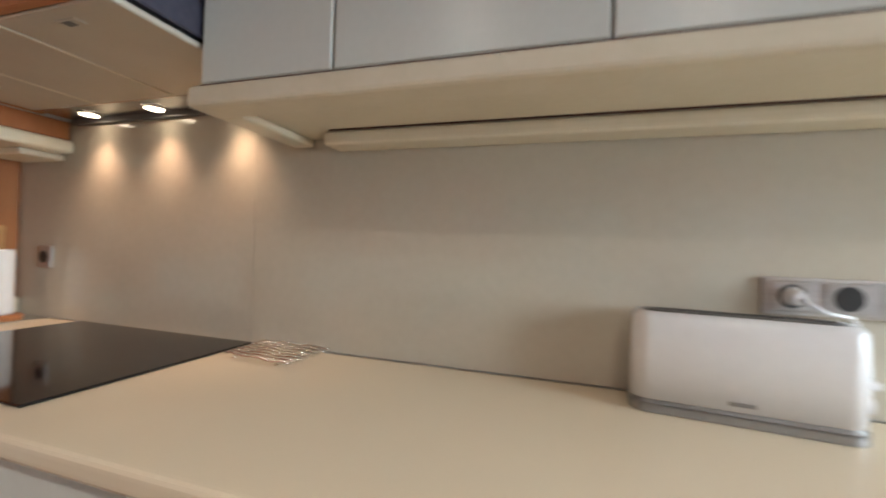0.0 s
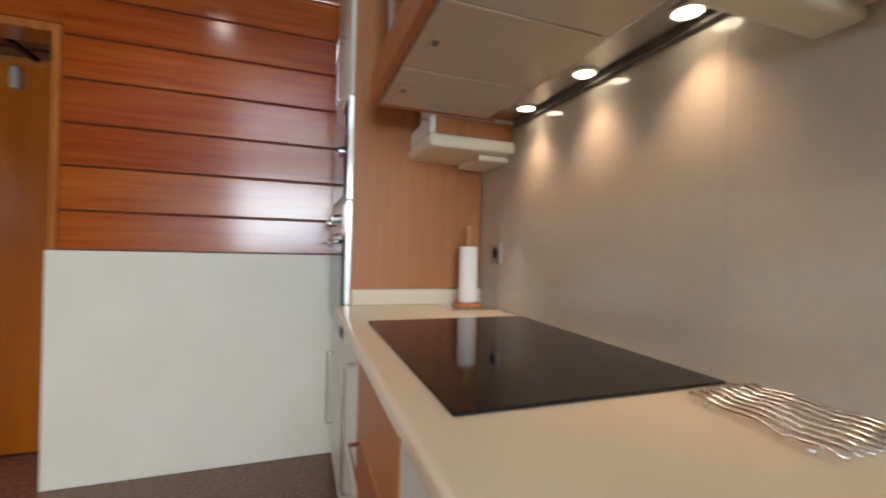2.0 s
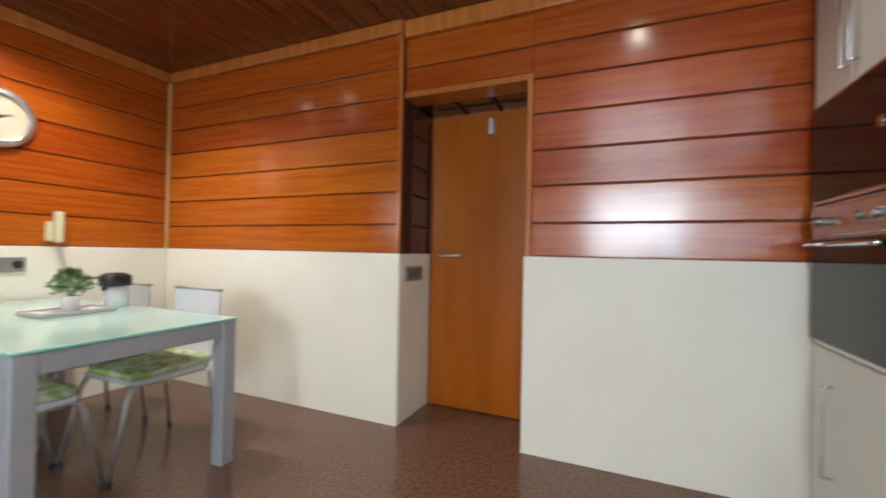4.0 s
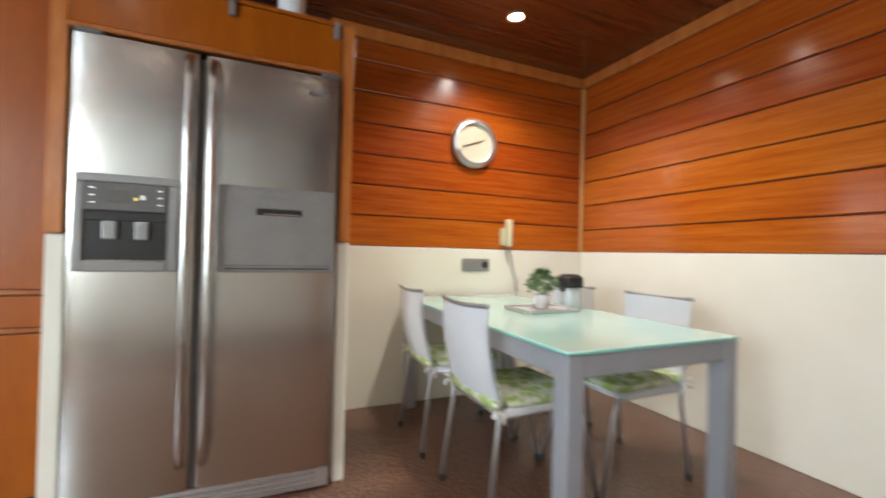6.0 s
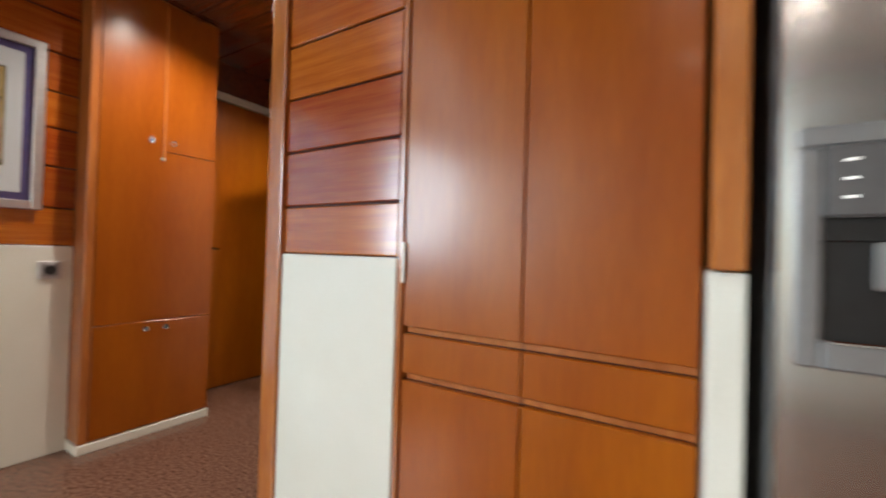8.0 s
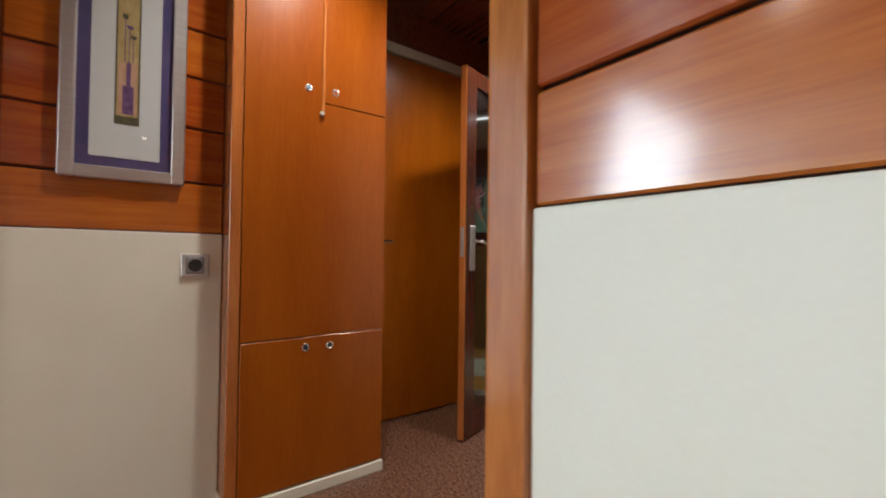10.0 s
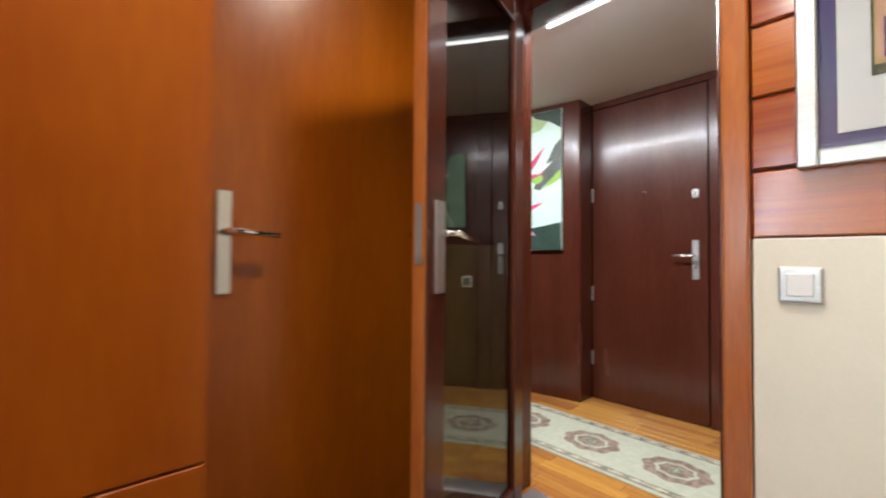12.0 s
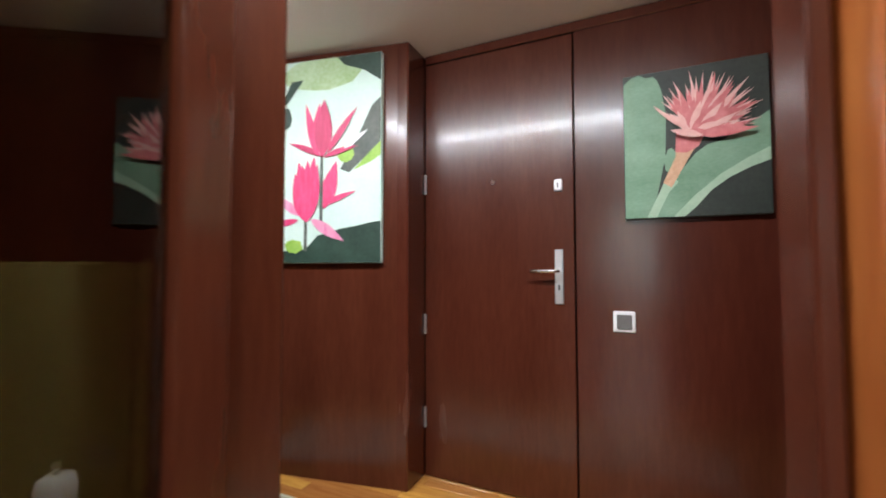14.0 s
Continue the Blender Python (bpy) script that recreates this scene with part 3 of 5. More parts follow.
part("cover_strip", bx(3.228, -3.352, 1.615, 3.237, -3.338, 2.53, 0.003), trim_wood, cl)
part("latch", cyl((3.24, -3.338, 1.605), (3.222, -3.338, 1.605), 0.009), filter_metal, cl)
part("plinth", bx(3.232, -3.655, 0, 3.40, -2.985, 0.048, 0.003), paint, cl, "white painted plinth")
for ly, lz in ((-3.287, 0.614), (-3.391, 0.614), (-3.283, 1.706), (-3.40, 1.711)):
    face = Matrix.Translation((3.238, ly, lz)) @ Matrix.Rotation(radians(-90), 4, "Y")
    ring = lathe([(0.0105, 0.001), (0.011, 0.004), (0.014, 0.0045), (0.0165, 0.002), (0.0165, 0.0)], (0, 0, 0), 20, "z", False)
    bmesh.ops.transform(ring, matrix=face, verts=ring.verts)
    lk = part("lock", ring, chrome, cl, "chrome ring lock", True)
    part("lock_hole", cyl((3.2385, ly, lz), (3.2365, ly, lz), 0.0108), black, lk)

# fridge surround
fs = thing("fridge_surround", (-0.02, -3.0, 0), "wooden fridge surround with white lower side panels and a top cabinet", "cabinet")
for x0, x1, yf in ((-0.548, -0.492, -3.005), (0.472, 0.530, -3.03)):
    part("lower_side", bx(x0, -3.83, 0, x1, yf, WAINS, 0.008, 2), paint, fs, "white painted side panel")
    part("upper_side", bx(x0 + 0.003, -3.83, WAINS + 0.002, x1 - 0.003, yf + 0.02, 2.06, 0.004), trim_wood, fs)
part("top_front", bx(-0.490, -3.02, 1.845, 0.470, -2.995, 2.045, 0.003), oak, fs)
part("lower_edge", bx(-0.490, -3.02, 1.822, 0.470, -2.985, 1.843, 0.004), trim_wood, fs)
part("top_board", bx(-0.55, -3.83, 2.048, 0.53, -2.99, 2.066, 0.003), oak, fs)
part("back_panel", bx(-0.49, -3.80, 1.84, 0.47, -3.03, 1.86, 0.002), groove_dark, fs)
for kx in (-0.048, -0.466):
    part("clip", bx(kx - 0.012, -2.994, 1.985, kx + 0.012, -2.975, 2.06, 0.004), mid_grey, fs, "grey metal hinge clip")

# ---- fridge ----
fr = thing("fridge", (-0.02, -2.95, 0), "tall stainless steel side-by-side fridge with water dispenser", "fridge")
part("cabinet_body", bx(-0.478, -3.70, 0.03, 0.442, -3.015, 1.785, 0.006), mid_grey, fr)
GAP0, GAP1 = 0.030, 0.058


def curved_door(x0, x1, z0, z1):
    """A door whose front swells slightly and whose sides are rounded."""
    bm = bmesh.new()
    n = 14
    front = [(x0 + (x1 - x0) * i / n) for i in range(n + 1)]
    pr = [(x, -2.951 - 0.010 * abs((x - (x0 + x1) / 2) / ((x1 - x0) / 2)) ** 4) for x in front]
    loop = [(x0, -3.012)] + pr + [(x1, -3.012)]
    lo = [bm.verts.new((x, y, z0)) for x, y in loop]
    hi = [bm.verts.new((x, y, z1)) for x, y in loop]
    for i in range(len(loop)):
        j = (i + 1) % len(loop)
        bm.faces.new((lo[i], lo[j], hi[j], hi[i]))
    bm.faces.new(lo[::-1])
    bm.faces.new(hi)
    bmesh.ops.recalc_face_normals(bm, faces=bm.faces)
    return bm


fd = part("fridge_door", curved_door(-0.478, GAP0, 0.105, 1.793), steel, fr)
zd = part("freezer_door", curved_door(GAP1, 0.442, 0.105, 1.793), steel, fr)
part("door_gap", bx(GAP0 - 0.002, -3.02, 0.105, GAP1 + 0.002, -2.985, 1.785, 0), grey_plastic, fr)
for hx, dd in ((0.082, zd), (0.003, fd)):
    pts = [(hx, -2.955, 1.77), (hx, -2.925, 1.76), (hx, -2.908, 1.72)] + [(hx, -2.905 + 0.006 * math.sin(k), 1.72 - 0.12 * k) for k in range(1, 13)] + [(hx, -2.925, 0.22), (hx, -2.955, 0.21)]
    part("door_handle", tube(pts, 0.015, 12), steel, dd, "long bowed steel handle", True)
for x0, x1 in ((-0.478, -0.40), (0.36, 0.442)):
    part("hinge_cover", bx(x0, -3.01, 1.795, x1, -2.955, 1.814, 0.004), grey_plastic, fr)
part("kick_plate", bx(-0.475, -3.0, 0.012, 0.44, -2.972, 0.095, 0.006, 2), alu, fr, "grooved grey kick plate")
for gz in (0.035, 0.055, 0.075):
    part("kick_groove", bx(-0.42, -2.974, gz, 0.40, -2.970, gz + 0.006, 0.001), mid_grey, fr)
part("nameplate", bx(-0.432, -2.952, 1.708, -0.356, -2.948, 1.720, 0.001), mid_grey, fd)
# home bar flap
bar = part("bar_flap", bx(-0.470, -2.962, 0.945, -0.022, -2.944, 1.293, 0.004), mid_grey, fd, "grey drop-down bar flap")
part("flap_panel", bx(-0.455, -2.945, 0.972, -0.037, -2.940, 1.280, 0.003), mid_grey, bar)
part("flap_grip", bx(-0.334, -2.941, 1.205, -0.159, -2.934, 1.252, 0.003), mid_grey, bar)
# the slot's shade and glint are laid on as black and chrome strips
part("grip_recess", bx(-0.334, -2.941, 1.178, -0.159, -2.9385, 1.204, 0.001), black, bar)
part("grip_shine", bx(-0.33, -2.940, 1.180, -0.19, -2.9345, 1.187, 0.002), chrome, bar)
part("flap_seam", bx(-0.45, -2.945, 0.958, -0.05, -2.9405, 0.963, 0.001), black, bar)
# dispenser: frame round a shallow recess, its shade painted as black
di = part("dispenser", bx(0.110, -2.962, 1.266, 0.424, -2.938, 1.297, 0.004), mid_grey, zd, "grey ice and water dispenser")
part("frame_side", bx(0.396, -2.962, 0.947, 0.424, -2.938, 1.266, 0.004), mid_grey, di)
part("frame_side", bx(0.110, -2.962, 0.947, 0.144, -2.938, 1.266, 0.004), mid_grey, di)
part("frame_sill", bx(0.144, -2.962, 0.947, 0.396, -2.935, 0.988, 0.004), mid_grey, di)
part("sill_edge", bx(0.150, -2.937, 0.984, 0.390, -2.932, 0.990, 0.002), chrome, di)
part("recess_back", bx(0.144, -2.953, 0.988, 0.396, -2.9485, 1.165, 0), black, di)
# black band painted as the shade below the control panel
part("recess_shadow", bx(0.144, -2.9484, 1.13, 0.396, -2.944, 1.165, 0.002), black, di)
part("control_panel", bx(0.145, -2.95, 1.164, 0.395, -2.930, 1.266, 0.004), grey_plastic, di)
part("display", bx(0.255, -2.931, 1.196, 0.325, -2.9285, 1.240, 0.001), display, di)
for k in range(3):
    for lx in (0.368, 0.166):
        part("symbol", bx(lx - 0.006, -2.931, 1.190 + 0.026 * k, lx + 0.006, -2.9288, 1.194 + 0.026 * k, 0), led, di)
part("symbol_amber", bx(0.236, -2.931, 1.205, 0.244, -2.9288, 1.215, 0), led_amber, di)
part("symbol", bx(0.215, -2.931, 1.21, 0.224, -2.9288, 1.225, 0), led, di)
for px_ in (0.318, 0.222):
    part("paddle", bx(px_ - 0.022, -2.948, 1.062, px_ + 0.022, -2.934, 1.13, 0.006, 2), mid_grey, di)
for nm, lx, mt, lb in (("storage_jar", -0.28, white_plastic, "white storage jar on the fridge cabinet"), ("storage_jar", 0.02, cream, "cream storage jar on the fridge cabinet")):
    jar = thing(nm, (lx, -3.12, 2.066), lb, "jar")
    part("body", lathe([(0.05, 0), (0.06, 0.01), (0.06, 0.16), (0.055, 0.17)], (lx, -3.12, 2.066)), mt, jar, "", True)
    part("lid", lathe([(0.056, 0.172), (0.058, 0.19), (0.05, 0.2), (0.01, 0.203)], (lx, -3.12, 2.066)), grey_plastic, jar, "", True)

# ---- kitchen run ----
ot = thing("oven_cabinet", (-2.32, 0.42, 0), "tall pale lacquered oven cabinet with a wooden side panel", "cabinet")
part("body", bx(-2.64, 0.445, 0.0, -2.006, 0.985, 2.54, 0.002), groove_dark, ot)
part("side_panel", bx(-2.005, 0.435, 0.0, -1.985, 0.988, 2.54, 0.002), oak_flat, ot, "orange veneered side panel")
for x0, x1, hx in ((-2.64, -2.325, -2.36), (-2.320, -2.007, -2.29)):
    ud = part("upper_door", bx(x0, 0.42, 1.735, x1, 0.443, 2.50, 0.003), lacquer, ot)
    part("door_handle", tube([(hx, 0.42, 1.80), (hx, 0.395, 1.80), (hx, 0.392, 1.81), (hx, 0.392, 2.08), (hx, 0.395, 2.09), (hx, 0.42, 2.09)], 0.006, 8), chrome, ud, "", True)
ld = part("lower_door", bx(-2.64, 0.42, 0.09, -2.007, 0.443, 0.738, 0.003), lacquer, ot)
part("door_handle", tube([(-2.46, 0.42, 0.25), (-2.46, 0.393, 0.25), (-2.46, 0.39, 0.26), (-2.46, 0.39, 0.59), (-2.46, 0.393, 0.60), (-2.46, 0.42, 0.60)], 0.006, 8), chrome, ld, "", True)
part("plinth", bx(-2.64, 0.46, 0, -2.007, 0.48, 0.088, 0), mid_grey, ot)
mw = thing("microwave", (-2.32, 0.42, 1.32), "built-in black glass microwave with a steel frame", "microwave")
part("frame", bx(-2.635, 0.414, 1.318, -2.007, 0.443, 1.732, 0.004), steel, mw)
part("glass_door", bx(-2.615, 0.405, 1.335, -2.027, 0.413, 1.715, 0.003), hob_glass, mw)
part("knob", cyl((-2.08, 0.405, 1.52), (-2.08, 0.385, 1.52), 0.02, seg=20, bev=0.003), chrome, mw)
ov = thing("oven", (-2.32, 0.42, 0.745), "built-in steel oven with a dark glass door and bar handle", "oven")
part("frame", bx(-2.635, 0.414, 0.745, -2.007, 0.443, 1.314, 0.004), steel, ov)
part("glass_door", bx(-2.615, 0.405, 0.765, -2.027, 0.413, 1.175, 0.003), hob_glass, ov)
part("control_panel", bx(-2.615, 0.405, 1.185, -2.027, 0.413, 1.30, 0.003), steel, ov)
for kx in (-2.5, -2.2, -2.1):
    part("knob", cyl((kx, 0.405, 1.243), (kx, 0.37, 1.243), 0.020, seg=20, bev=0.004), chrome, ov)
part("bar_handle", tube([(-2.56, 0.41, 1.15), (-2.56, 0.37, 1.15), (-2.55, 0.365, 1.15), (-2.09, 0.365, 1.15), (-2.08, 0.37, 1.15), (-2.08, 0.41, 1.15)], 0.009), chrome, ov, "", True)

wt = thing("worktop", (-0.5, 0.68, 0.86), "cream composite kitchen worktop with a rounded front edge", "worktop")
part("slab", bx(-1.983, 0.378, 0.862, 2.3, 0.988, 0.90, 0.013, 4), stone, wt)
part("upstand", bx(-1.983, 0.44, 0.9005, -1.966, 0.987, 0.963, 0.003), stone, wt, "low cream upstand")
part("seal", bx(-1.96, 0.986, 0.9002, 2.3, 0.9895, 0.9012, 0), mid_grey, wt)


def base_unit(x0, x1, front, label, rows, bars):
    u = thing("base_cabinet", ((x0 + x1) / 2, 0.42, 0), label, "cabinet")
    part("body", bx(x0 + 0.002, 0.436, 0.09, x1 - 0.002, 0.985, 0.861, 0.001), lacquer, u)
    part("plinth", bx(x0, 0.46, 0, x1, 0.48, 0.089, 0), mid_grey, u)
    for z0, z1 in rows:
        dr = part("drawer" if len(rows) > 1 else "door", bx(x0 + 0.003, 0.413, z0, x1 - 0.003, 0.435, z1, 0.003), front, u)
        if bars == "h" and z1 > 0.8:
            continue
        if bars == "h":
            z = z1 - 0.022
            part("bar_handle", tube([(x0 + 0.06, 0.413, z), (x0 + 0.06, 0.385, z), (x0 + 0.07, 0.38, z), (x1 - 0.07, 0.38, z), (x1 - 0.06, 0.385, z), (x1 - 0.06, 0.413, z)], 0.006, 8), chrome, dr, "", True)
        else:
            x = x1 - 0.05
            part("bar_handle", tube([(x, 0.413, z1 - 0.08), (x, 0.385, z1 - 0.08), (x, 0.38, z1 - 0.09), (x, 0.38, z1 - 0.46), (x, 0.385, z1 - 0.47), (x, 0.413, z1 - 0.47)], 0.006, 8), chrome, dr, "", True)
    return u


base_unit(-1.983, -1.562, lacquer, "pale lacquered base cabinet with an upright bar handle", [(0.095, 0.855)], "v")
base_unit(-1.560, -1.040, oak_flat, "orange veneered drawer cabinet below the hob", [(0.095, 0.34), (0.345, 0.605), (0.61, 0.845)], "h")
for ux in (-1.038, -0.438, 0.162, 0.762, 1.362):
    base_unit(ux, ux + 0.598, lacquer, "pale lacquered base cabinet under the worktop", [(0.095, 0.855)], "v")

hob = thing("hob", (-1.245, 0.71, 0.9), "black ceramic glass hob set in the worktop", "hob")
part("glass_plate", bx(-1.604, 0.446, 0.9005, -0.878, 0.975, 0.9065, 0.002), hob_glass, hob)

# hood and wall cabinets
ho = thing("cooker_hood", (-1.23, 0.73, 1.6), "built-in cooker hood with pale filters and three lamps", "cooker hood")
part("body", bx(-1.69, 0.50, 1.622, -0.760, 0.985, 2.52, 0.003), mirror_dark, ho, "dark glossy hood front")
part("fascia", bx(-1.712, 0.452, 1.60, -0.760, 0.478, 1.705, 0.004), oak_flat, ho, "wooden hood fascia")
part("side_fascia", bx(-1.712, 0.479, 1.60, -1.692, 0.90, 1.705, 0.003), oak_flat, ho)
for x0, x1 in ((-1.688, -1.40), (-1.393, -1.085), (-1.078, -0.764)):
    fp = part("filter_panel", bx(x0, 0.48, 1.600, x1, 0.868, 1.614, 0.003), filter_metal, ho)
    part("latch", bx((x0 + x1) / 2 - 0.03, 0.508, 1.5965, (x0 + x1) / 2 + 0.03, 0.535, 1.6005, 0.002), filter_metal, fp)
    part("latch_slot", bx((x0 + x1) / 2 - 0.012, 0.514, 1.5955, (x0 + x1) / 2 + 0.012, 0.529, 1.597, 0), grey_plastic, fp)
for x in (-1.3965, -1.0815):
    part("joint_strip", bx(x - 0.003, 0.48, 1.598, x + 0.003, 0.868, 1.6, 0), cream, ho)
part("lamp_rail", bx(-1.688, 0.872, 1.602, -0.764, 0.975, 1.616, 0.003), steel, ho)
part("rear_lip", bx(-1.688, 0.976, 1.585, -0.764, 0.987, 1.616, 0.002), grey_plastic, ho)
for hx in (-1.538, -1.247, -0.945):
    lr = part("lamp_ring", lathe([(0.024, 0.004), (0.036, 0.004), (0.037, 0.001), (0.034, 0.0), (0.026, 0.0)], (hx, 0.935, 1.5975), 24, "z", False), chrome, ho)
    part("lens", cyl((hx, 0.935, 1.5985), (hx, 0.935, 1.601), 0.026, seg=20), hood_glow, lr, "lit lamp lens")
sc = thing("corner_cabinet", (-1.84, 0.82, 1.483), "small pale wall cabinet with cream bottom moulding", "cabinet")
part("body", bx(-1.983, 0.685, 1.535, -1.714, 0.985, 1.598, 0.002), oak_flat, sc)
part("door", bx(-1.983, 0.662, 1.535, -1.716, 0.684, 1.598, 0.003), lacquer, sc)
part("upper_body", bx(-1.983, 0.70, 1.60, -1.716, 0.985, 2.50, 0.002), lacquer, sc)
part("moulding", bx(-1.983, 0.655, 1.485, -1.690, 0.987, 1.531, 0.016, 4), cream, sc, "rounded cream moulding")
part("lamp_strip", bx(-1.95, 0.86, 1.462, -1.74, 0.985, 1.484, 0.004), cream, sc)
part("door_knob", cyl((-1.74, 0.662, 1.585), (-1.74, 0.645, 1.585), 0.006, seg=10), chrome, sc)
CABX = [-0.755, -0.437, 0.046, 0.53, 1.01, 1.60]
for i, (x0, x1) in enumerate(zip(CABX, CABX[1:])):
    wc = thing("wall_cabinet", ((x0 + x1) / 2, 0.66, 1.515), "pale lacquered wall cabinet above the worktop", "cabinet", "wall cabinets")
    part("body", bx(x0 + 0.001, 0.685, 1.515, x1 - 0.001, 0.985, 2.50, 0.001), lacquer, wc)
    dr = part("door", bx(x0 + 0.0025, 0.66, 1.523, x1 - 0.0025, 0.683, 2.495, 0.003), lacquer, wc)
    hx = x0 + 0.035
    part("bar_handle", tube([(hx, 0.66, 1.70), (hx, 0.635, 1.70), (hx, 0.63, 1.71), (hx, 0.63, 1.99), (hx, 0.635, 2.0), (hx, 0.66, 2.0)], 0.006, 8), chrome, dr, "", True)
wm = thing("light_pelmet", (0.4, 0.66, 1.46), "cream moulded pelmet below the wall cabinets", "pelmet")
# dark strip filling the gap, coloured as the shade between doors and pelmet
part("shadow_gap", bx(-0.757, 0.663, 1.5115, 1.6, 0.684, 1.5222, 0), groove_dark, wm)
part("pelmet", bx(-0.765, 0.635, 1.466, 1.6, 0.72, 1.511, 0.015, 4), cream, wm)
part("bottom_board", bx(-0.762, 0.721, 1.490, 1.6, 0.988, 1.511, 0.002), cream, wm)
part("end_moulding", bx(-0.765, 0.722, 1.468, -0.70, 0.987, 1.489, 0.008, 2), cream, wm)
part("lamp_box", bx(-0.62, 0.905, 1.452, 1.6, 0.988, 1.488, 0.012, 3), cream, wm, "cream strip lamp housing")
# dark line drawn along the joint above the lamp housing
part("lamp_box_dark_line", bx(-0.60, 0.901, 1.4865, 1.6, 0.9045, 1.4895, 0), groove_dark, wm)

# ---- things on the worktop ----
tr = thing("toaster", (0.29, 0.90, 0.9), "white long-slot toaster with a grey base on the worktop", "toaster")


def rounded(x0, y0, x1, y1, z0, z1, r, top_in=0.0, bev=0.0):
    bm = bmesh.new()
    rings = []
    for z, ins in ((z0, 0.0), (z0 + (z1 - z0) * 0.75, 0.0), (z1 - 0.01, top_in * 0.6), (z1, top_in + 0.008)):
        ring = []
        for cx, cy, a0 in ((x1 - r, y1 - r, 0), (x0 + r, y1 - r, 90), (x0 + r, y0 + r, 180), (x1 - r, y0 + r, 270)):
            for k in range(7):
                a = radians(a0 + 15 * k)
                ring.append(bm.verts.new((cx + (r - ins) * math.cos(a), cy + (r - ins) * math.sin(a), z)))
        rings.append(ring)
    n = len(rings[0])
    for a, b in zip(rings, rings[1:]):
        for k in range(n):
            bm.faces.new((a[k], a[(k + 1) % n], b[(k + 1) % n], b[k]))
    bm.faces.new(rings[0][::-1])
    bm.faces.new(rings[-1])
    return bm


TM = Matrix.Translation((0.30, 0.905, 0)) @ Matrix.Rotation(radians(-6), 4, "Z")


def tpart(name, bm, m_, label="", smooth=False):
    bmesh.ops.transform(bm, matrix=TM, verts=bm.verts)
    return part(name, bm, m_, tr, label, smooth)


tpart("base", rounded(-0.182, -0.058, 0.182, 0.058, 0.901, 0.925, 0.036), mid_grey, "grey plastic base")
tpart("shell", rounded(-0.180, -0.056, 0.180, 0.056, 0.926, 1.09, 0.034, 0.003), white_plastic, "", True)
tpart("top_plate", rounded(-0.160, -0.034, 0.160, 0.034, 1.086, 1.0925, 0.03), grey_plastic)
tpart("slot", bx(-0.14, -0.012, 1.091, 0.14, 0.012, 1.0935, 0), black)
tpart("lever", bx(0.178, -0.018, 0.985, 0.20, 0.018, 1.0, 0.004), white_plastic)
tpart("knob", cyl((0.178, 0, 0.955), (0.194, 0, 0.955), 0.014, seg=16), white_plastic)
tpart("badge", bx(-0.02, -0.0585, 0.936, 0.02, -0.0555, 0.943, 0.001), mid_grey)
so = thing("socket_strip", (0.5, 0.99, 1.128), "silver triple socket strip on the backsplash", "socket")
part("plate", bx(0.366, 0.978, 1.09, 0.655, 0.991, 1.165, 0.005, 2), silver, so)
for k, cx in enumerate((0.415, 0.505, 0.60)):
    part("insert", bx(cx - 0.036, 0.974, 1.098, cx + 0.036, 0.979, 1.158, 0.003), silver if k < 2 else white_plastic, so)
    if k < 2:
        part("well", cyl((cx, 0.975, 1.128), (cx, 0.9725, 1.128), 0.024, seg=24), black if k else grey_plastic, so)
pc = thing("power_cord", (0.415, 0.96, 1.12), "white toaster cord plugged into the socket", "cord")
part("plug", cyl((0.415, 0.974, 1.128), (0.415, 0.945, 1.126), 0.019, 0.013, 16, 0.002), white_plastic, pc)
part("cord", tube([(0.415, 0.948, 1.126), (0.43, 0.94, 1.115), (0.46, 0.945, 1.10), (0.50, 0.955, 1.095), (0.53, 0.965, 1.05), (0.535, 0.965, 0.96), (0.52, 0.955, 0.908)], 0.004, 8), white_plastic, pc, "", True)
sn = thing("wall_socket", (-1.825, 0.99, 1.117), "single socket in a square steel plate on the backsplash", "socket")
part("plate", bx(-1.862, 0.981, 1.078, -1.788, 0.991, 1.158, 0.003), silver, sn)
part("well", cyl((-1.825, 0.982, 1.118), (-1.825, 0.979, 1.118), 0.022, seg=24), black, sn)
tv = thing("trivet", (-0.73, 0.91, 0.9), "wavy chrome wire trivet on the worktop", "trivet")
for k in range(8):
    f = k / 7
    p0, p1 = Vector((-0.838, 0.838 + 0.145 * f, 0.912)), Vector((-0.628, 0.815 + 0.165 * f, 0.912))
    pts = [p0.lerp(p1, s / 14) + Vector((0, 0, 0.0018 * math.sin(s * 1.1 + k * 0.4))) for s in range(15)]
    part("wire", tube(pts, 0.0046, 8), chrome, tv, "", True)
for f in (0.16, 0.84):
    a = Vector((-0.838 + 0.21 * f, 0.838 - 0.023 * f, 0.9075))
    b = a + Vector((0, 0.15, 0))
    part("cross_wire", tube([a + Vector((0, -0.006, -0.0045)), a, b, b + Vector((0, 0.006, -0.0045))], 0.003, 7), chrome, tv, "", True)
kt = thing("kitchen_roll", (-1.87, 0.89, 0.9), "white kitchen roll on a steel plate holder", "kitchen roll")
part("plate", bx(-1.960, 0.785, 0.9005, -1.765, 0.970, 0.906, 0.002), chrome, kt)
part("base_disc", lathe([(0.06, 0.006), (0.062, 0.012), (0.055, 0.018), (0.01, 0.018)], (-1.87, 0.885, 0.9)), oak_flat, kt)
part("roll", lathe([(0.017, 0.0185), (0.035, 0.0185), (0.037, 0.03), (0.0365, 0.235), (0.034, 0.242), (0.017, 0.242)], (-1.87, 0.885, 0.9), 36), paper, kt, "", True)
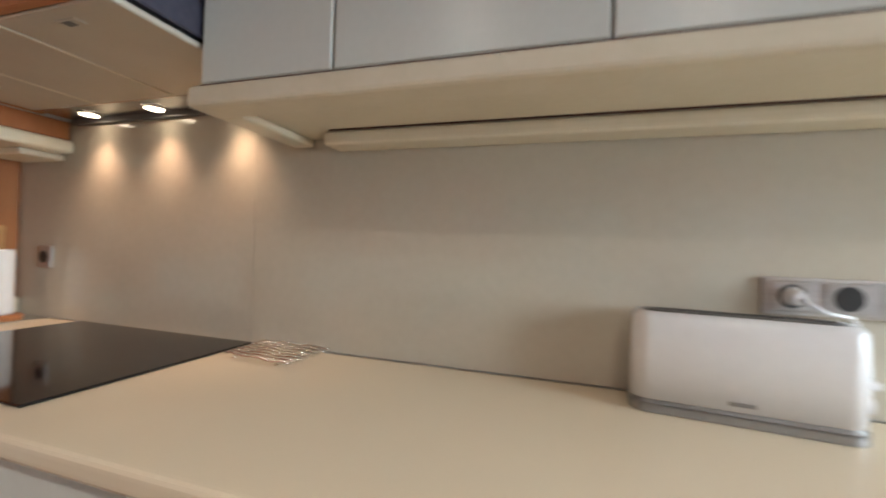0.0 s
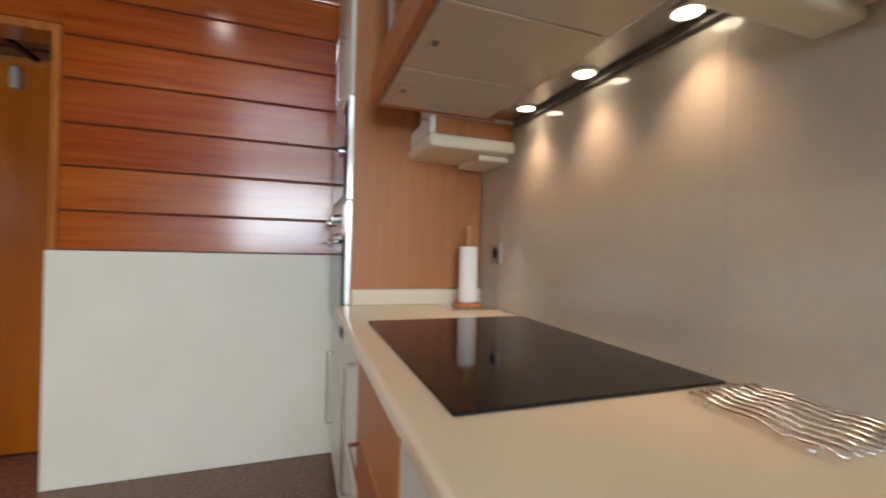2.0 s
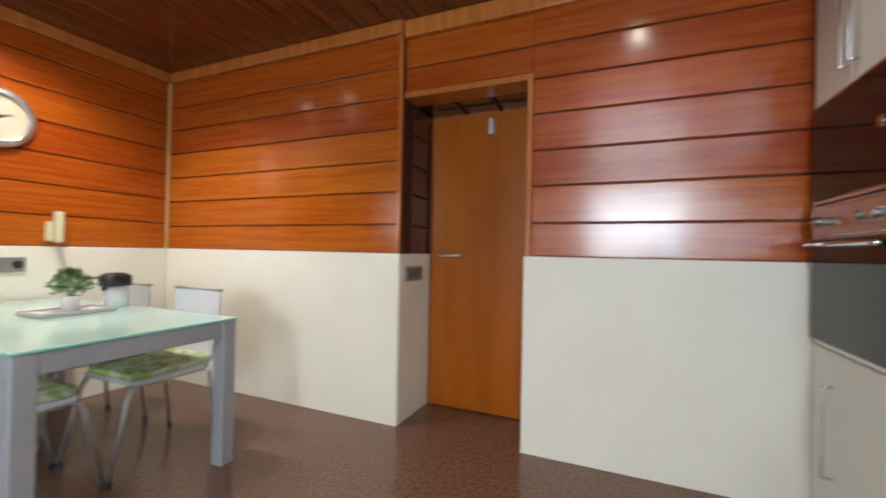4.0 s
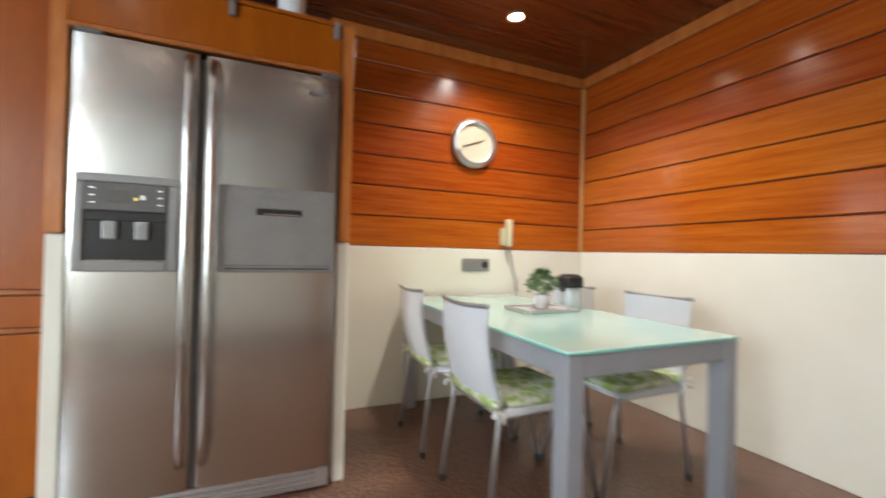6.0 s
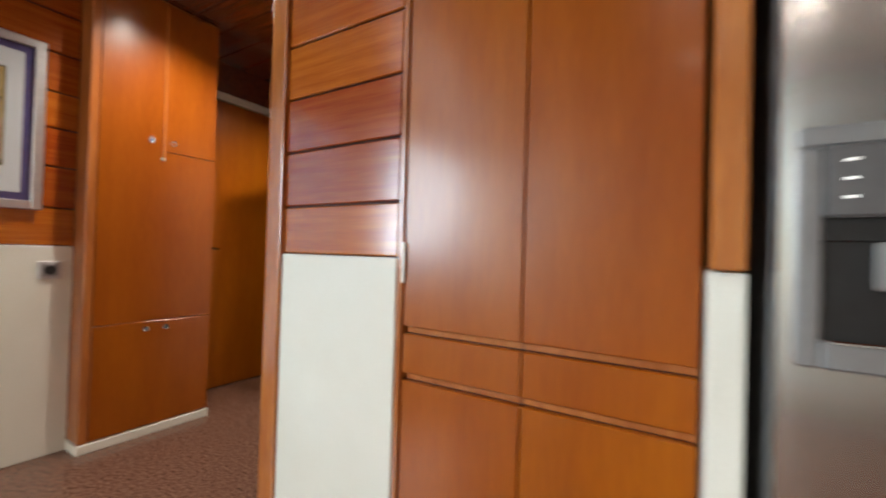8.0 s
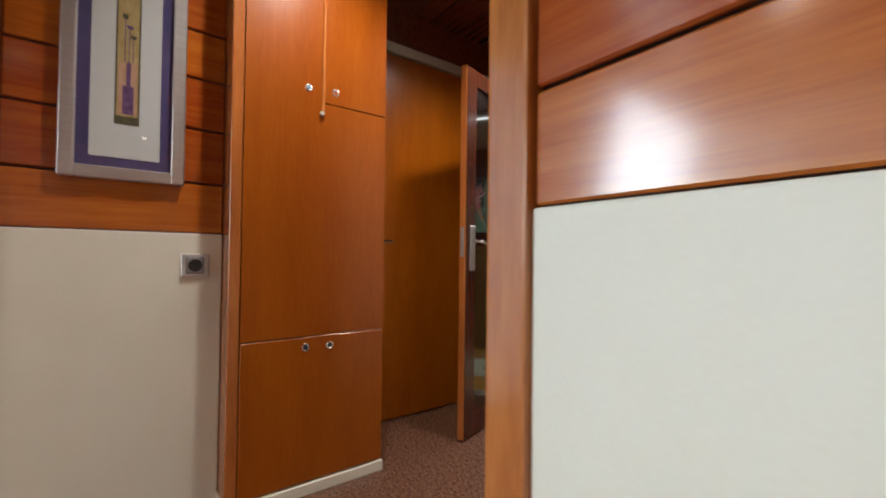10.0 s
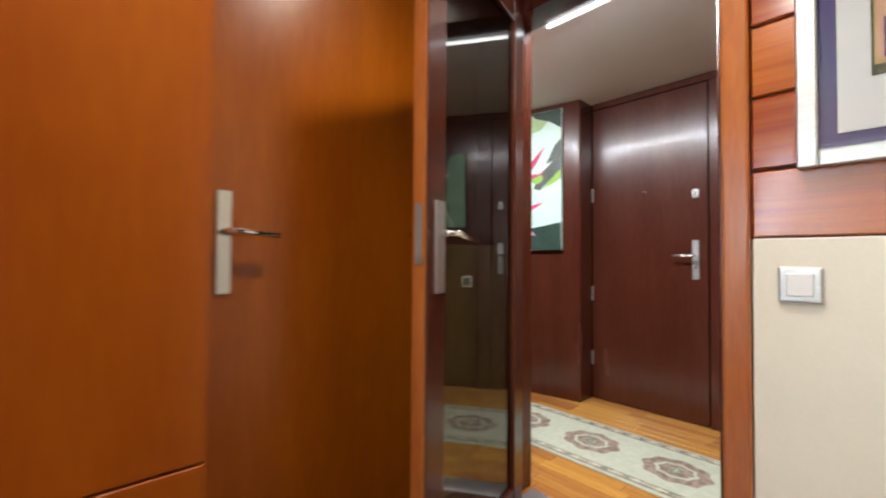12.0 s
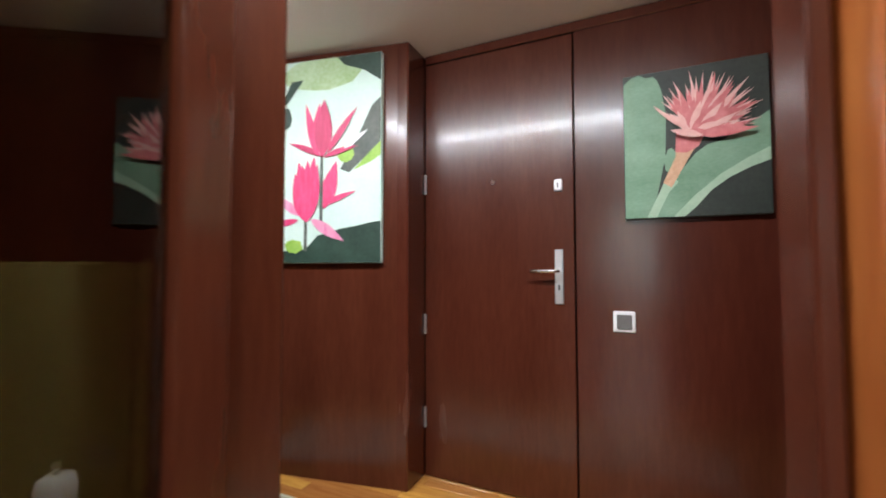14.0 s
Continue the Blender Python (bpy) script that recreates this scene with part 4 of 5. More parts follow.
part("stick", lathe([(0.008, 0.242), (0.008, 0.305), (0.011, 0.312), (0.009, 0.322), (0.002, 0.325)], (-1.87, 0.885, 0.9), 14), pine, kt, "", True)

# ---- dining corner ----
TX0, TX1, TY0, TY1 = -1.935, -1.075, -3.79, -2.14
tb = thing("dining_table", ((TX0 + TX1) / 2, (TY0 + TY1) / 2, 0), "grey metal dining table with a frosted aqua glass top", "table")
top = part("tabletop", bx(TX0, TY0, 0.727, TX1, TY1, 0.737, 0.002), aqua, tb)
part("glass_rim", bx(TX0 - 0.0015, TY0, 0.7275, TX1 + 0.0015, TY1 + 0.0015, 0.7335, 0), aqua_edge, top, "green glass edge")
for x in (TX0 + 0.004, TX1 - 0.076):
    for y in (TY0 + 0.004, TY1 - 0.076):
        part("leg", bx(x, y, 0, x + 0.072, y + 0.072, 0.726, 0.004), grey_table, tb)
for b in ((TX0 + 0.077, TY1 - 0.045, TX1 - 0.077, TY1 - 0.008), (TX0 + 0.077, TY0 + 0.008, TX1 - 0.077, TY0 + 0.045), (TX0 + 0.008, TY0 + 0.077, TX0 + 0.045, TY1 - 0.077), (TX1 - 0.045, TY0 + 0.077, TX1 - 0.008, TY1 - 0.077)):
    part("apron", bx(b[0], b[1], 0.646, b[2], b[3], 0.725, 0.003), grey_table, tb)


def build_chair():
    """Faces -x, its back towards +x, centred on its seat at the origin."""
    c = thing("dining_chair", (0, 0, 0), "white dining chair with chrome legs and a tied green cushion", "chair", "chairs round the table")
    bm = bmesh.new()
    nu, nv = 8, 10
    for side in (0.0, 0.012):
        grid = []
        for j in range(nv + 1):
            v = j / nv
            z = 0.455 + 0.385 * v
            xb = 0.195 + 0.075 * math.sin(v * 1.9) * 0.9
            w = 0.200 - 0.012 * v
            grid.append([bm.verts.new((xb + side - 0.022 * (2 * i / nu - 1) ** 2 + 0.022, (2 * i / nu - 1) * w, z)) for i in range(nu + 1)])
        for j in range(nv):
            for i in range(nu):
                bm.faces.new((grid[j][i], grid[j][i + 1], grid[j + 1][i + 1], grid[j + 1][i]))
    bmesh.ops.recalc_face_normals(bm, faces=bm.faces)
    part("backrest", bm, chair_white, c, "", True)
    top_pts = [(0.268 - 0.022 * (2 * i / 10 - 1) ** 2 + 0.028, (2 * i / 10 - 1) * 0.197, 0.848 - 0.010 * (1 - (2 * i / 10 - 1) ** 2)) for i in range(11)]
    part("top_rail", tube(top_pts, 0.009, 8), mid_grey, c, "grey metal top rail", True)
    part("seat", rounded(-0.20, -0.205, 0.20, 0.205, 0.432, 0.450, 0.04), chair_white, c)
    cb_ = rounded(-0.195, -0.195, 0.175, 0.195, 0.452, 0.492, 0.05, 0.02)
    cu = part("cushion", cb_, cushion_mat, c, "green and white leaf-print cushion", True)
    part("cushion_roll", tube([(0.205, -0.19, 0.466), (0.215, -0.1, 0.47), (0.215, 0.1, 0.47), (0.205, 0.19, 0.466)], 0.026, 12), cushion_mat, cu, "", True)
    for sy in (-1, 1):
        for k, (ax, az) in enumerate(((0.03, 0.03), (0.035, -0.02), (-0.02, -0.05))):
            part("ribbon", tube([(0.215, sy * 0.195, 0.455), (0.215 + ax * 0.6, sy * 0.215, 0.455 + az * 0.5 + 0.008), (0.215 + ax, sy * 0.212, 0.455 + az)], 0.007, 6), paper, cu, "", True)
        bl = part("rear_leg", tube([(0.206, sy * 0.19, 0.45), (0.21, sy * 0.192, 0.40), (0.255, sy * 0.205, 0.012)], 0.0105, 10), alu, c, "", True)
        part("foot", cyl((0.254, sy * 0.205, 0.0), (0.2525, sy * 0.2045, 0.03), 0.0135, 0.012, 10), black, bl)
        fl = part("front_leg", tube([(0.19, sy * 0.19, 0.425), (-0.14, sy * 0.19, 0.425), (-0.185, sy * 0.19, 0.415), (-0.205, sy * 0.192, 0.37), (-0.28, sy * 0.205, 0.012)], 0.0105, 10), alu, c, "", True)
        part("foot", cyl((-0.281, sy * 0.205, 0.0), (-0.278, sy * 0.2045, 0.03), 0.0135, 0.012, 10), black, fl)
    part("cross_bar", tube([(0.205, -0.19, 0.43), (0.205, 0.19, 0.43)], 0.009, 8), mid_grey, c, "", True)
    return c


chair = build_chair()
chair.matrix_basis = pose(-1.225, -2.645, 0, 0, 0, 1)
copy_thing(chair, pose(-1.215, -3.265, 0, 0, 0, -2))
copy_thing(chair, pose(-1.80, -2.632, 0, 0, 0, 180))
copy_thing(chair, pose(-1.80, -3.27, 0, 0, 0, 179))

ty = thing("tray", (-1.62, -2.98, 0.737), "small white rectangular tray on the table", "tray")
part("tray_base", bx(-1.77, -3.10, 0.7375, -1.45, -2.87, 0.745, 0.002), white_plastic, ty)
for b in ((-1.775, -3.105, -1.445, -3.095), (-1.775, -2.875, -1.445, -2.865), (-1.775, -3.095, -1.765, -2.875), (-1.455, -3.095, -1.445, -2.875)):
    part("tray_rim", bx(b[0], b[1], 0.738, b[2], b[3], 0.757, 0.002), alu, ty)
pl = thing("potted_plant", (-1.625, -3.0, 0.745), "small grey-green plant in a white pot", "plant")
part("pot", lathe([(0.030, 0.0), (0.034, 0.003), (0.044, 0.075), (0.046, 0.08), (0.042, 0.08), (0.040, 0.07), (0.01, 0.068)], (-1.625, -3.0, 0.745)), white_plastic, pl, "", True)
rnd = random.Random(4)
fol = bmesh.new()
for k in range(300):
    th, ph = rnd.uniform(0, 2 * math.pi), rnd.uniform(0.05, 2.25)
    rr = 0.092 * (0.45 + 0.55 * rnd.random() ** 0.5)
    c0 = Vector((-1.625 + rr * math.sin(ph) * math.cos(th) * 0.85, -3.0 + rr * math.sin(ph) * math.sin(th) * 0.85, 0.88 + rr * math.cos(ph) * 0.85))
    d = Vector((rnd.uniform(-1, 1), rnd.uniform(-1, 1), rnd.uniform(-0.3, 1))).normalized()
    s = d.orthogonal().normalized()
    ln, wd_ = rnd.uniform(0.024, 0.04), rnd.uniform(0.009, 0.014)
    up = d.cross(s) * 0.004
    vs = [fol.verts.new(c0), fol.verts.new(c0 + d * ln * 0.5 + s * wd_ + up), fol.verts.new(c0 + d * ln), fol.verts.new(c0 + d * ln * 0.5 - s * wd_ + up)]
    fol.faces.new(vs)
part("foliage", fol, leaf_mat, pl, "many small pale green leaves")
for k in range(14):
    a = k * 2.4
    part("stem", tube([(-1.625, -3.0, 0.81), (-1.625 + 0.03 * math.cos(a), -3.0 + 0.03 * math.sin(a), 0.86), (-1.625 + 0.06 * math.cos(a), -3.0 + 0.06 * math.sin(a), 0.93)], 0.0016, 5), leaf_mat, pl)
cm = thing("coffee_machine", (-1.85, -3.03, 0.737), "small white and black capsule coffee machine on the table", "coffee machine")
part("body", rounded(-1.91, -3.085, -1.80, -2.985, 0.738, 0.86, 0.035, 0.01), white_plastic, cm, "", True)
part("head", rounded(-1.925, -3.095, -1.775, -2.975, 0.861, 0.935, 0.045, 0.025), black, cm, "black rounded head", True)
part("spout", cyl((-1.79, -3.03, 0.86), (-1.79, -3.03, 0.835), 0.014, 0.010, 12), black, cm)
part("lever", tube([(-1.83, -3.08, 0.90), (-1.78, -3.10, 0.905), (-1.72, -3.10, 0.90)], 0.005, 8), chrome, cm, "", True)

ck = thing("wall_clock", (-1.605, -3.83, 1.86), "round wall clock with a brushed silver rim", "clock")
CK = (-1.605, -3.832, 1.862)
part("rim", lathe([(0.10, 0.0), (0.176, 0.0), (0.186, 0.012), (0.180, 0.032), (0.148, 0.046), (0.142, 0.044), (0.142, 0.02), (0.10, 0.02)], CK, 48, "y"), silver, ck, "wide brushed silver rim", True)
part("face", cyl((CK[0], CK[1] + 0.018, CK[2]), (CK[0], CK[1] + 0.026, CK[2]), 0.142, seg=40), cream, ck, "cream dial")
for k in range(12):
    a = k * math.pi / 6
    mk = bx(-0.003, -0.001, 0.112, 0.003, 0.001, 0.128, 0)
    bmesh.ops.rotate(mk, cent=(0, 0, 0), matrix=Matrix.Rotation(a, 3, "Y"), verts=mk.verts)
    bmesh.ops.translate(mk, vec=(CK[0], CK[1] + 0.0275, CK[2]), verts=mk.verts)
    part("hour_mark", mk, ivory, ck)
for nm, ln, ang in (("hour_pointer", 0.07, 68), ("minute_pointer", 0.10, -108)):
    mk = bx(-0.0035, -0.001, -0.012, 0.0035, 0.001, ln, 0)
    bmesh.ops.rotate(mk, cent=(0, 0, 0), matrix=Matrix.Rotation(radians(-ang), 3, "Y"), verts=mk.verts)
    bmesh.ops.translate(mk, vec=(CK[0], CK[1] + 0.031, CK[2]), verts=mk.verts)
    part(nm, mk, black, ck)
part("lens", cyl((CK[0], CK[1] + 0.036, CK[2]), (CK[0], CK[1] + 0.038, CK[2]), 0.143, seg=40), glass_clear, ck)
it = thing("intercom", (-1.89, -3.82, 1.11), "aged ivory wall intercom handset with a hanging cord", "intercom")
part("base", bx(-1.885, -3.832, 1.115, -1.850, -3.80, 1.245, 0.008, 2), ivory, it)
part("handset", bx(-1.935, -3.832, 1.105, -1.890, -3.775, 1.315, 0.014, 3), ivory, it)
part("cord", tube([(-1.91, -3.80, 1.106), (-1.93, -3.79, 1.02), (-1.95, -3.79, 0.93), (-1.985, -3.80, 0.84), (-2.0, -3.81, 0.76)] , 0.005, 8), mid_grey, it, "grey coiled cord", True)
s2 = thing("wall_socket", (-1.645, -3.83, 0.96), "grey double socket plate on cream wainscot", "socket")
part("plate", bx(-1.76, -3.832, 0.915, -1.53, -3.820, 1.008, 0.004), mid_grey, s2)
part("well", cyl((-1.72, -3.821, 0.962), (-1.72, -3.817, 0.962), 0.026, seg=20), black, s2)
part("rocker", bx(-1.67, -3.821, 0.93, -1.55, -3.816, 0.993, 0.002), mid_grey, s2)
s3 = thing("wall_socket", (3.378, -2.897, 0.955), "single grey socket on cream wainscot", "socket")
part("plate", bx(3.366, -2.945, 0.910, 3.379, -2.850, 1.0, 0.004), silver, s3)
part("insert", bx(3.362, -2.928, 0.922, 3.367, -2.866, 0.988, 0.004), mid_grey, s3)
part("well", cyl((3.363, -2.897, 0.955), (3.3605, -2.897, 0.955), 0.024, seg=20), black, s3)
s4 = thing("light_switch", (2.58, -4.88, 0.955), "silver framed light switch on cream wainscot", "light switch")
part("plate", bx(2.535, -4.881, 0.908, 2.625, -4.868, 1.002, 0.006, 2), silver, s4)
part("rocker", bx(2.552, -4.869, 0.925, 2.608, -4.861, 0.985, 0.003), white_plastic, s4)

# downlights, with the fittings of the added brightening lamps among them
for dx, dy, watts in DOWNLIGHTS:
    dl = thing("ceiling_spotlight", (dx, dy, CEIL - 0.014), "round recessed ceiling spotlight, lit; several of the set are added for brightness", "spotlight", "ceiling spotlights")
    part("ring", lathe([(0.046, -0.004), (0.06, -0.006), (0.064, -0.002), (0.064, 0.0), (0.046, 0.0)], (dx, dy, CEIL - 0.0145), 28, "z", False), chrome, dl)
    part("lens", cyl((dx, dy, CEIL - 0.0175), (dx, dy, CEIL - 0.0145), 0.045, seg=24), lamp_glow, dl, "glowing lens")
hl = thing("hall_ceiling_lamp", (3.7, -5.09, 2.172), "long slim hall ceiling lamp, lit", "ceiling lamp")
part("housing", bx(2.58, -5.12, 2.158, 4.84, -5.06, 2.171, 0.004), white_plastic, hl)
part("diffuser", bx(2.6, -5.113, 2.146, 4.82, -5.067, 2.157, 0.002), tube_glow, hl, "glowing diffuser")

# a small white canister on the hall floor, seen mirrored in the glass door
ca = thing("canister", (2.32, -6.22, 0.0), "small white canister with a knob on the hall floor", "canister")
part("body", rounded(2.26, -6.28, 2.38, -6.16, 0.001, 0.185, 0.03, 0.012), white_plastic, ca, "", True)
part("knob", lathe([(0.012, 0.18), (0.010, 0.205), (0.018, 0.215), (0.020, 0.23), (0.012, 0.24), (0.002, 0.242)], (2.32, -6.22, 0.0), 16), chrome, ca, "small metal knob", True)

# ---- pictures ----


def framed(name, M, w, h, label, art):
    """A silver-framed print, drawn in its own (u, v) plane; M puts it on the wall, facing +n."""
    p = thing(name, M.translation, label, "picture")

    def fp(nm, u0, v0, u1, v1, n0, n1, m_, lab="", bev=0.0):
        bm = bx(u0, v0, n0, u1, v1, n1, bev)
        bmesh.ops.transform(bm, matrix=M, verts=bm.verts)
        return part(nm, bm, m_, p, lab)
    fw = 0.042
    for u0, v0, u1, v1 in ((0, 0, fw, h), (w - fw, 0, w, h), (fw, 0, w - fw, fw), (fw, h - fw, w - fw, h)):
        fp("frame_bar", u0, v0, u1, v1, 0.0, 0.03, silver, "", 0.004)
    fp("mount", fw, fw, w - fw, h - fw, 0.002, 0.012, violet_mat, "violet mount")
    a = 0.078
    fp("inner_mount", a, a, w - a, h - a, 0.0125, 0.015, card)
    for nm, u0, v0, u1, v1, k, m_ in art:
        fp(nm, u0 * w, v0 * h, u1 * w, v1 * h, 0.0155 + k * 0.0006, 0.0160 + k * 0.0006, m_)
    fp("glazing", fw, fw, w - fw, h - fw, 0.024, 0.0255, glass_clear)
    return p


ochre = mat("ochre_print", (0.42, 0.30, 0.10), (0.60, 0.46, 0.22), 0.7, 40, fine=160)
vase_m = mat("violet_print", (0.10, 0.05, 0.16), (0.22, 0.12, 0.28), 0.7, 60)
olive_m = mat("olive_print", (0.06, 0.07, 0.04), (0.14, 0.13, 0.07), 0.7, 60)
rose_m = mat("rose_print", (0.55, 0.32, 0.20), (0.68, 0.44, 0.30), 0.7, 50)
ART = [("print_edge", 0.405, 0.235, 0.605, 0.80, 0, olive_m), ("print", 0.42, 0.245, 0.59, 0.79, 1, ochre), ("print_band", 0.42, 0.245, 0.59, 0.27, 2, olive_m), ("print_field", 0.43, 0.28, 0.58, 0.50, 2, rose_m),
       ("vase", 0.465, 0.28, 0.555, 0.40, 3, vase_m), ("vase_neck", 0.492, 0.40, 0.53, 0.50, 3, vase_m), ("stalk", 0.475, 0.50, 0.482, 0.70, 3, vase_m), ("stalk", 0.51, 0.50, 0.517, 0.66, 3, vase_m), ("stalk", 0.54, 0.50, 0.547, 0.62, 3, vase_m),
       ("bloom", 0.455, 0.685, 0.50, 0.705, 4, olive_m), ("bloom", 0.49, 0.645, 0.54, 0.66, 4, vase_m), ("bloom", 0.525, 0.605, 0.57, 0.62, 4, olive_m)]
M1 = Matrix(((0, 0, -1, 3.378), (-1, 0, 0, -2.497), (0, 1, 0, 1.258), (0, 0, 0, 1)))
framed("framed_picture", M1, 0.356, 0.842, "tall silver-framed print of flowers in a vase, violet mount", ART)
M2 = Matrix(((-1, 0, 0, 2.582), (0, 0, 1, -4.880), (0, 1, 0, 1.257), (0, 0, 0, 1)))
framed("framed_picture", M2, 0.356, 0.842, "tall silver-framed print of a vase above a light switch", [(n, u0 - 0.02, v0 + 0.005, u1 - 0.02, v1, k, m_) for n, u0, v0, u1, v1, k, m_ in ART])


def petal(cx, cz, length, width, angle, n=9, bend=0.0):
    """A pointed petal outline in (x, z), root at (cx, cz), leaning by angle from upright."""
    out = []
    for s in (1, -1):
        rng_ = range(n + 1) if s == 1 else range(n - 1, 0, -1)
        for i in rng_:
            t = i / n
            w = width * math.sin(math.pi * t ** 0.8) * 0.5
            out.append((s * w + bend * t * t, length * t))
    c, sn = math.cos(angle), math.sin(angle)
    return [(cx + x * c + z * sn, cz - x * sn + z * c) for x, z in out]


def canvas(name, M, w, h, label, base, shapes):
    p = thing(name, M.translation, label, "canvas print")
    bm = bx(0, -0.028, 0, w, 0, h, 0.002)
    bmesh.ops.transform(bm, matrix=M, verts=bm.verts)
    part("canvas", bm, base, p)
    for k, (nm, outline, m_) in enumerate(shapes):
        pts = [(min(max(x, 0.002), w - 0.002), min(max(z, 0.002), h - 0.002)) for x, z in outline]
        clean = [q for i, q in enumerate(pts) if (Vector(q) - Vector(pts[i - 1])).length > 1e-5]
        y = 0.0004 + 0.00025 * k
        b = bmesh.new()
        f = b.faces.new([b.verts.new((x, y, z)) for x, z in clean])
        f.normal_update()
        if f.normal.y < 0:
            f.normal_flip()
        bmesh.ops.triangulate(b, faces=b.faces[:])
        bmesh.ops.transform(b, matrix=M, verts=b.verts)
        part(nm, b, m_, p)
    return p


pink = mat("pink_print", (0.60, 0.03, 0.13), (0.74, 0.10, 0.25), 0.45, 9, (6, 6, 1))
deep_pink = mat("deep_pink_print", (0.44, 0.03, 0.10), (0.58, 0.06, 0.17), 0.45, 9, (6, 6, 1))
pale_pink = mat("pale_pink_print", (0.66, 0.16, 0.34), (0.78, 0.40, 0.55), 0.45, 9, (6, 6, 1))
pale_coral = mat("pale_coral_print", (0.72, 0.36, 0.34), (0.80, 0.52, 0.48), 0.45, 25)
mint_green = mat("fresh_green_print", (0.30, 0.46, 0.20), (0.50, 0.66, 0.46), 0.45, 5)
dusk_green = mat("dusky_green_print", (0.05, 0.07, 0.06), (0.12, 0.14, 0.12), 0.45, 8)
pale_leaf = mat("pale_leaf_print", (0.30, 0.46, 0.32), (0.42, 0.56, 0.42), 0.45, 8)
coral = mat("coral_print", (0.55, 0.13, 0.14), (0.70, 0.24, 0.24), 0.45, 25)
pale_green = mat("pale_mint_print", (0.52, 0.72, 0.64), (0.62, 0.78, 0.72), 0.45, 4)
leaf_green = mat("sage_leaf_print", (0.13, 0.26, 0.16), (0.22, 0.36, 0.25), 0.45, 5, (1, 1, 2))
deep_green = mat("bottle_green_print", (0.012, 0.035, 0.025), (0.03, 0.07, 0.05), 0.45, 10)
lime = mat("lime_print", (0.20, 0.42, 0.05), (0.36, 0.56, 0.12), 0.45, 8)
night = mat("dark_green_black_print", (0.012, 0.018, 0.014), (0.03, 0.04, 0.032), 0.45, 6)


def blob(cx, cz, rx, rz, seed, n=18, rough=0.15):
    r = random.Random(seed)
    return [(cx + rx * (1 + r.uniform(-rough, rough)) * math.cos(2 * math.pi * k / n), cz + rz * (1 + r.uniform(-rough, rough)) * math.sin(2 * math.pi * k / n)) for k in range(n)]


# lotus: x of the sheet runs to the viewer's left
def ray_petal(x0, z0, x1, z1, width, bend=0.0):
    """A petal from its root to its tip."""
    return petal(x0, z0, math.hypot(x1 - x0, z1 - z0), width, math.atan2(x1 - x0, z1 - z0), 9, bend)


lw_, lh_ = 0.74, 1.045
shapes = [("light_leaf", blob(0.33, 0.97, 0.22, 0.09, 4, 18, 0.06), mint_green),
          ("shade", [(0.0, 1.045), (0.0, 0.90), (0.09, 0.96), (0.20, 1.0), (0.24, 1.045)], deep_green),
          ("shade", [(0.0, 0.82), (0.05, 0.78), (0.12, 0.64), (0.22, 0.47), (0.17, 0.45), (0.09, 0.52), (0.0, 0.60)], dusk_green),
          ("light_leaf", [(0.0, 0.60), (0.09, 0.52), (0.15, 0.46), (0.05, 0.50), (0.0, 0.53)], lime),
          ("light_leaf", blob(0.19, 0.545, 0.045, 0.042, 3, 18, 0.05), lime),
          ("shade", [(0.0, 0.0), (0.74, 0.0), (0.74, 0.07), (0.56, 0.06), (0.41, 0.07), (0.34, 0.14), (0.28, 0.15), (0.22, 0.17), (0.12, 0.185), (0.05, 0.20), (0.0, 0.205)], deep_green),
          ("light_leaf", blob(0.475, 0.085, 0.05, 0.035, 5), lime),
          ("shade", [(0.55, 0.84), (0.50, 0.94), (0.43, 0.945), (0.53, 0.82)], deep_green),
          ("shade", blob(0.53, 0.75, 0.035, 0.055, 8), deep_green),
          ("shade", [(0.74, 1.045), (0.74, 0.80), (0.68, 0.84), (0.62, 0.93), (0.60, 1.045)], deep_green),
          ("stalk", [(0.401, 0.06), (0.420, 0.06), (0.418, 0.22), (0.402, 0.22)], dusk_green),
          ("petal", ray_petal(0.44, 0.24, 0.60, 0.36, 0.045), pale_pink),
          ("petal", ray_petal(0.45, 0.22, 0.64, 0.185, 0.035), pink),
          ("petal", ray_petal(0.31, 0.27, 0.239, 0.515, 0.085), pink),
          ("petal", ray_petal(0.31, 0.29, 0.138, 0.375, 0.03, -0.02), pink)]
for tx, tz, wd2 in ((0.475, 0.46, 0.075), (0.452, 0.52, 0.07), (0.40, 0.525, 0.07), (0.362, 0.545, 0.06), (0.345, 0.50, 0.07), (0.43, 0.50, 0.09)):
    shapes.append(("petal", ray_petal(0.404, 0.205, tx, tz, wd2 * 1.25), pink))
shapes += [("stalk", [(0.313, 0.20), (0.330, 0.20), (0.328, 0.55), (0.314, 0.55)], dusk_green),
           ("petal", ray_petal(0.38, 0.222, 0.194, 0.108, 0.055), pale_pink),
           ("petal", ray_petal(0.32, 0.54, 0.502, 0.637, 0.032, 0.02), deep_pink),
           ("petal", ray_petal(0.31, 0.535, 0.13, 0.60, 0.03, -0.02), deep_pink),
           ("petal", ray_petal(0.20, 0.57, 0.067, 0.66, 0.025), card),
           ("petal", ray_petal(0.345, 0.54, 0.413, 0.815, 0.05), pink),
           ("petal", ray_petal(0.29, 0.55, 0.14, 0.79, 0.04, -0.02), deep_pink),
           ("petal", ray_petal(0.345, 0.54, 0.335, 0.815, 0.075), pink),
           ("petal", ray_petal(0.314, 0.535, 0.308, 0.832, 0.10), deep_pink)]
ML = Matrix.Translation((4.03, -6.118, 1.083)) @ rl
canvas("flower_canvas", ML, lw_, lh_, "unframed canvas of pink lotus flowers on pale green", pale_green, shapes)
bw_, bh_ = 0.497, 0.60
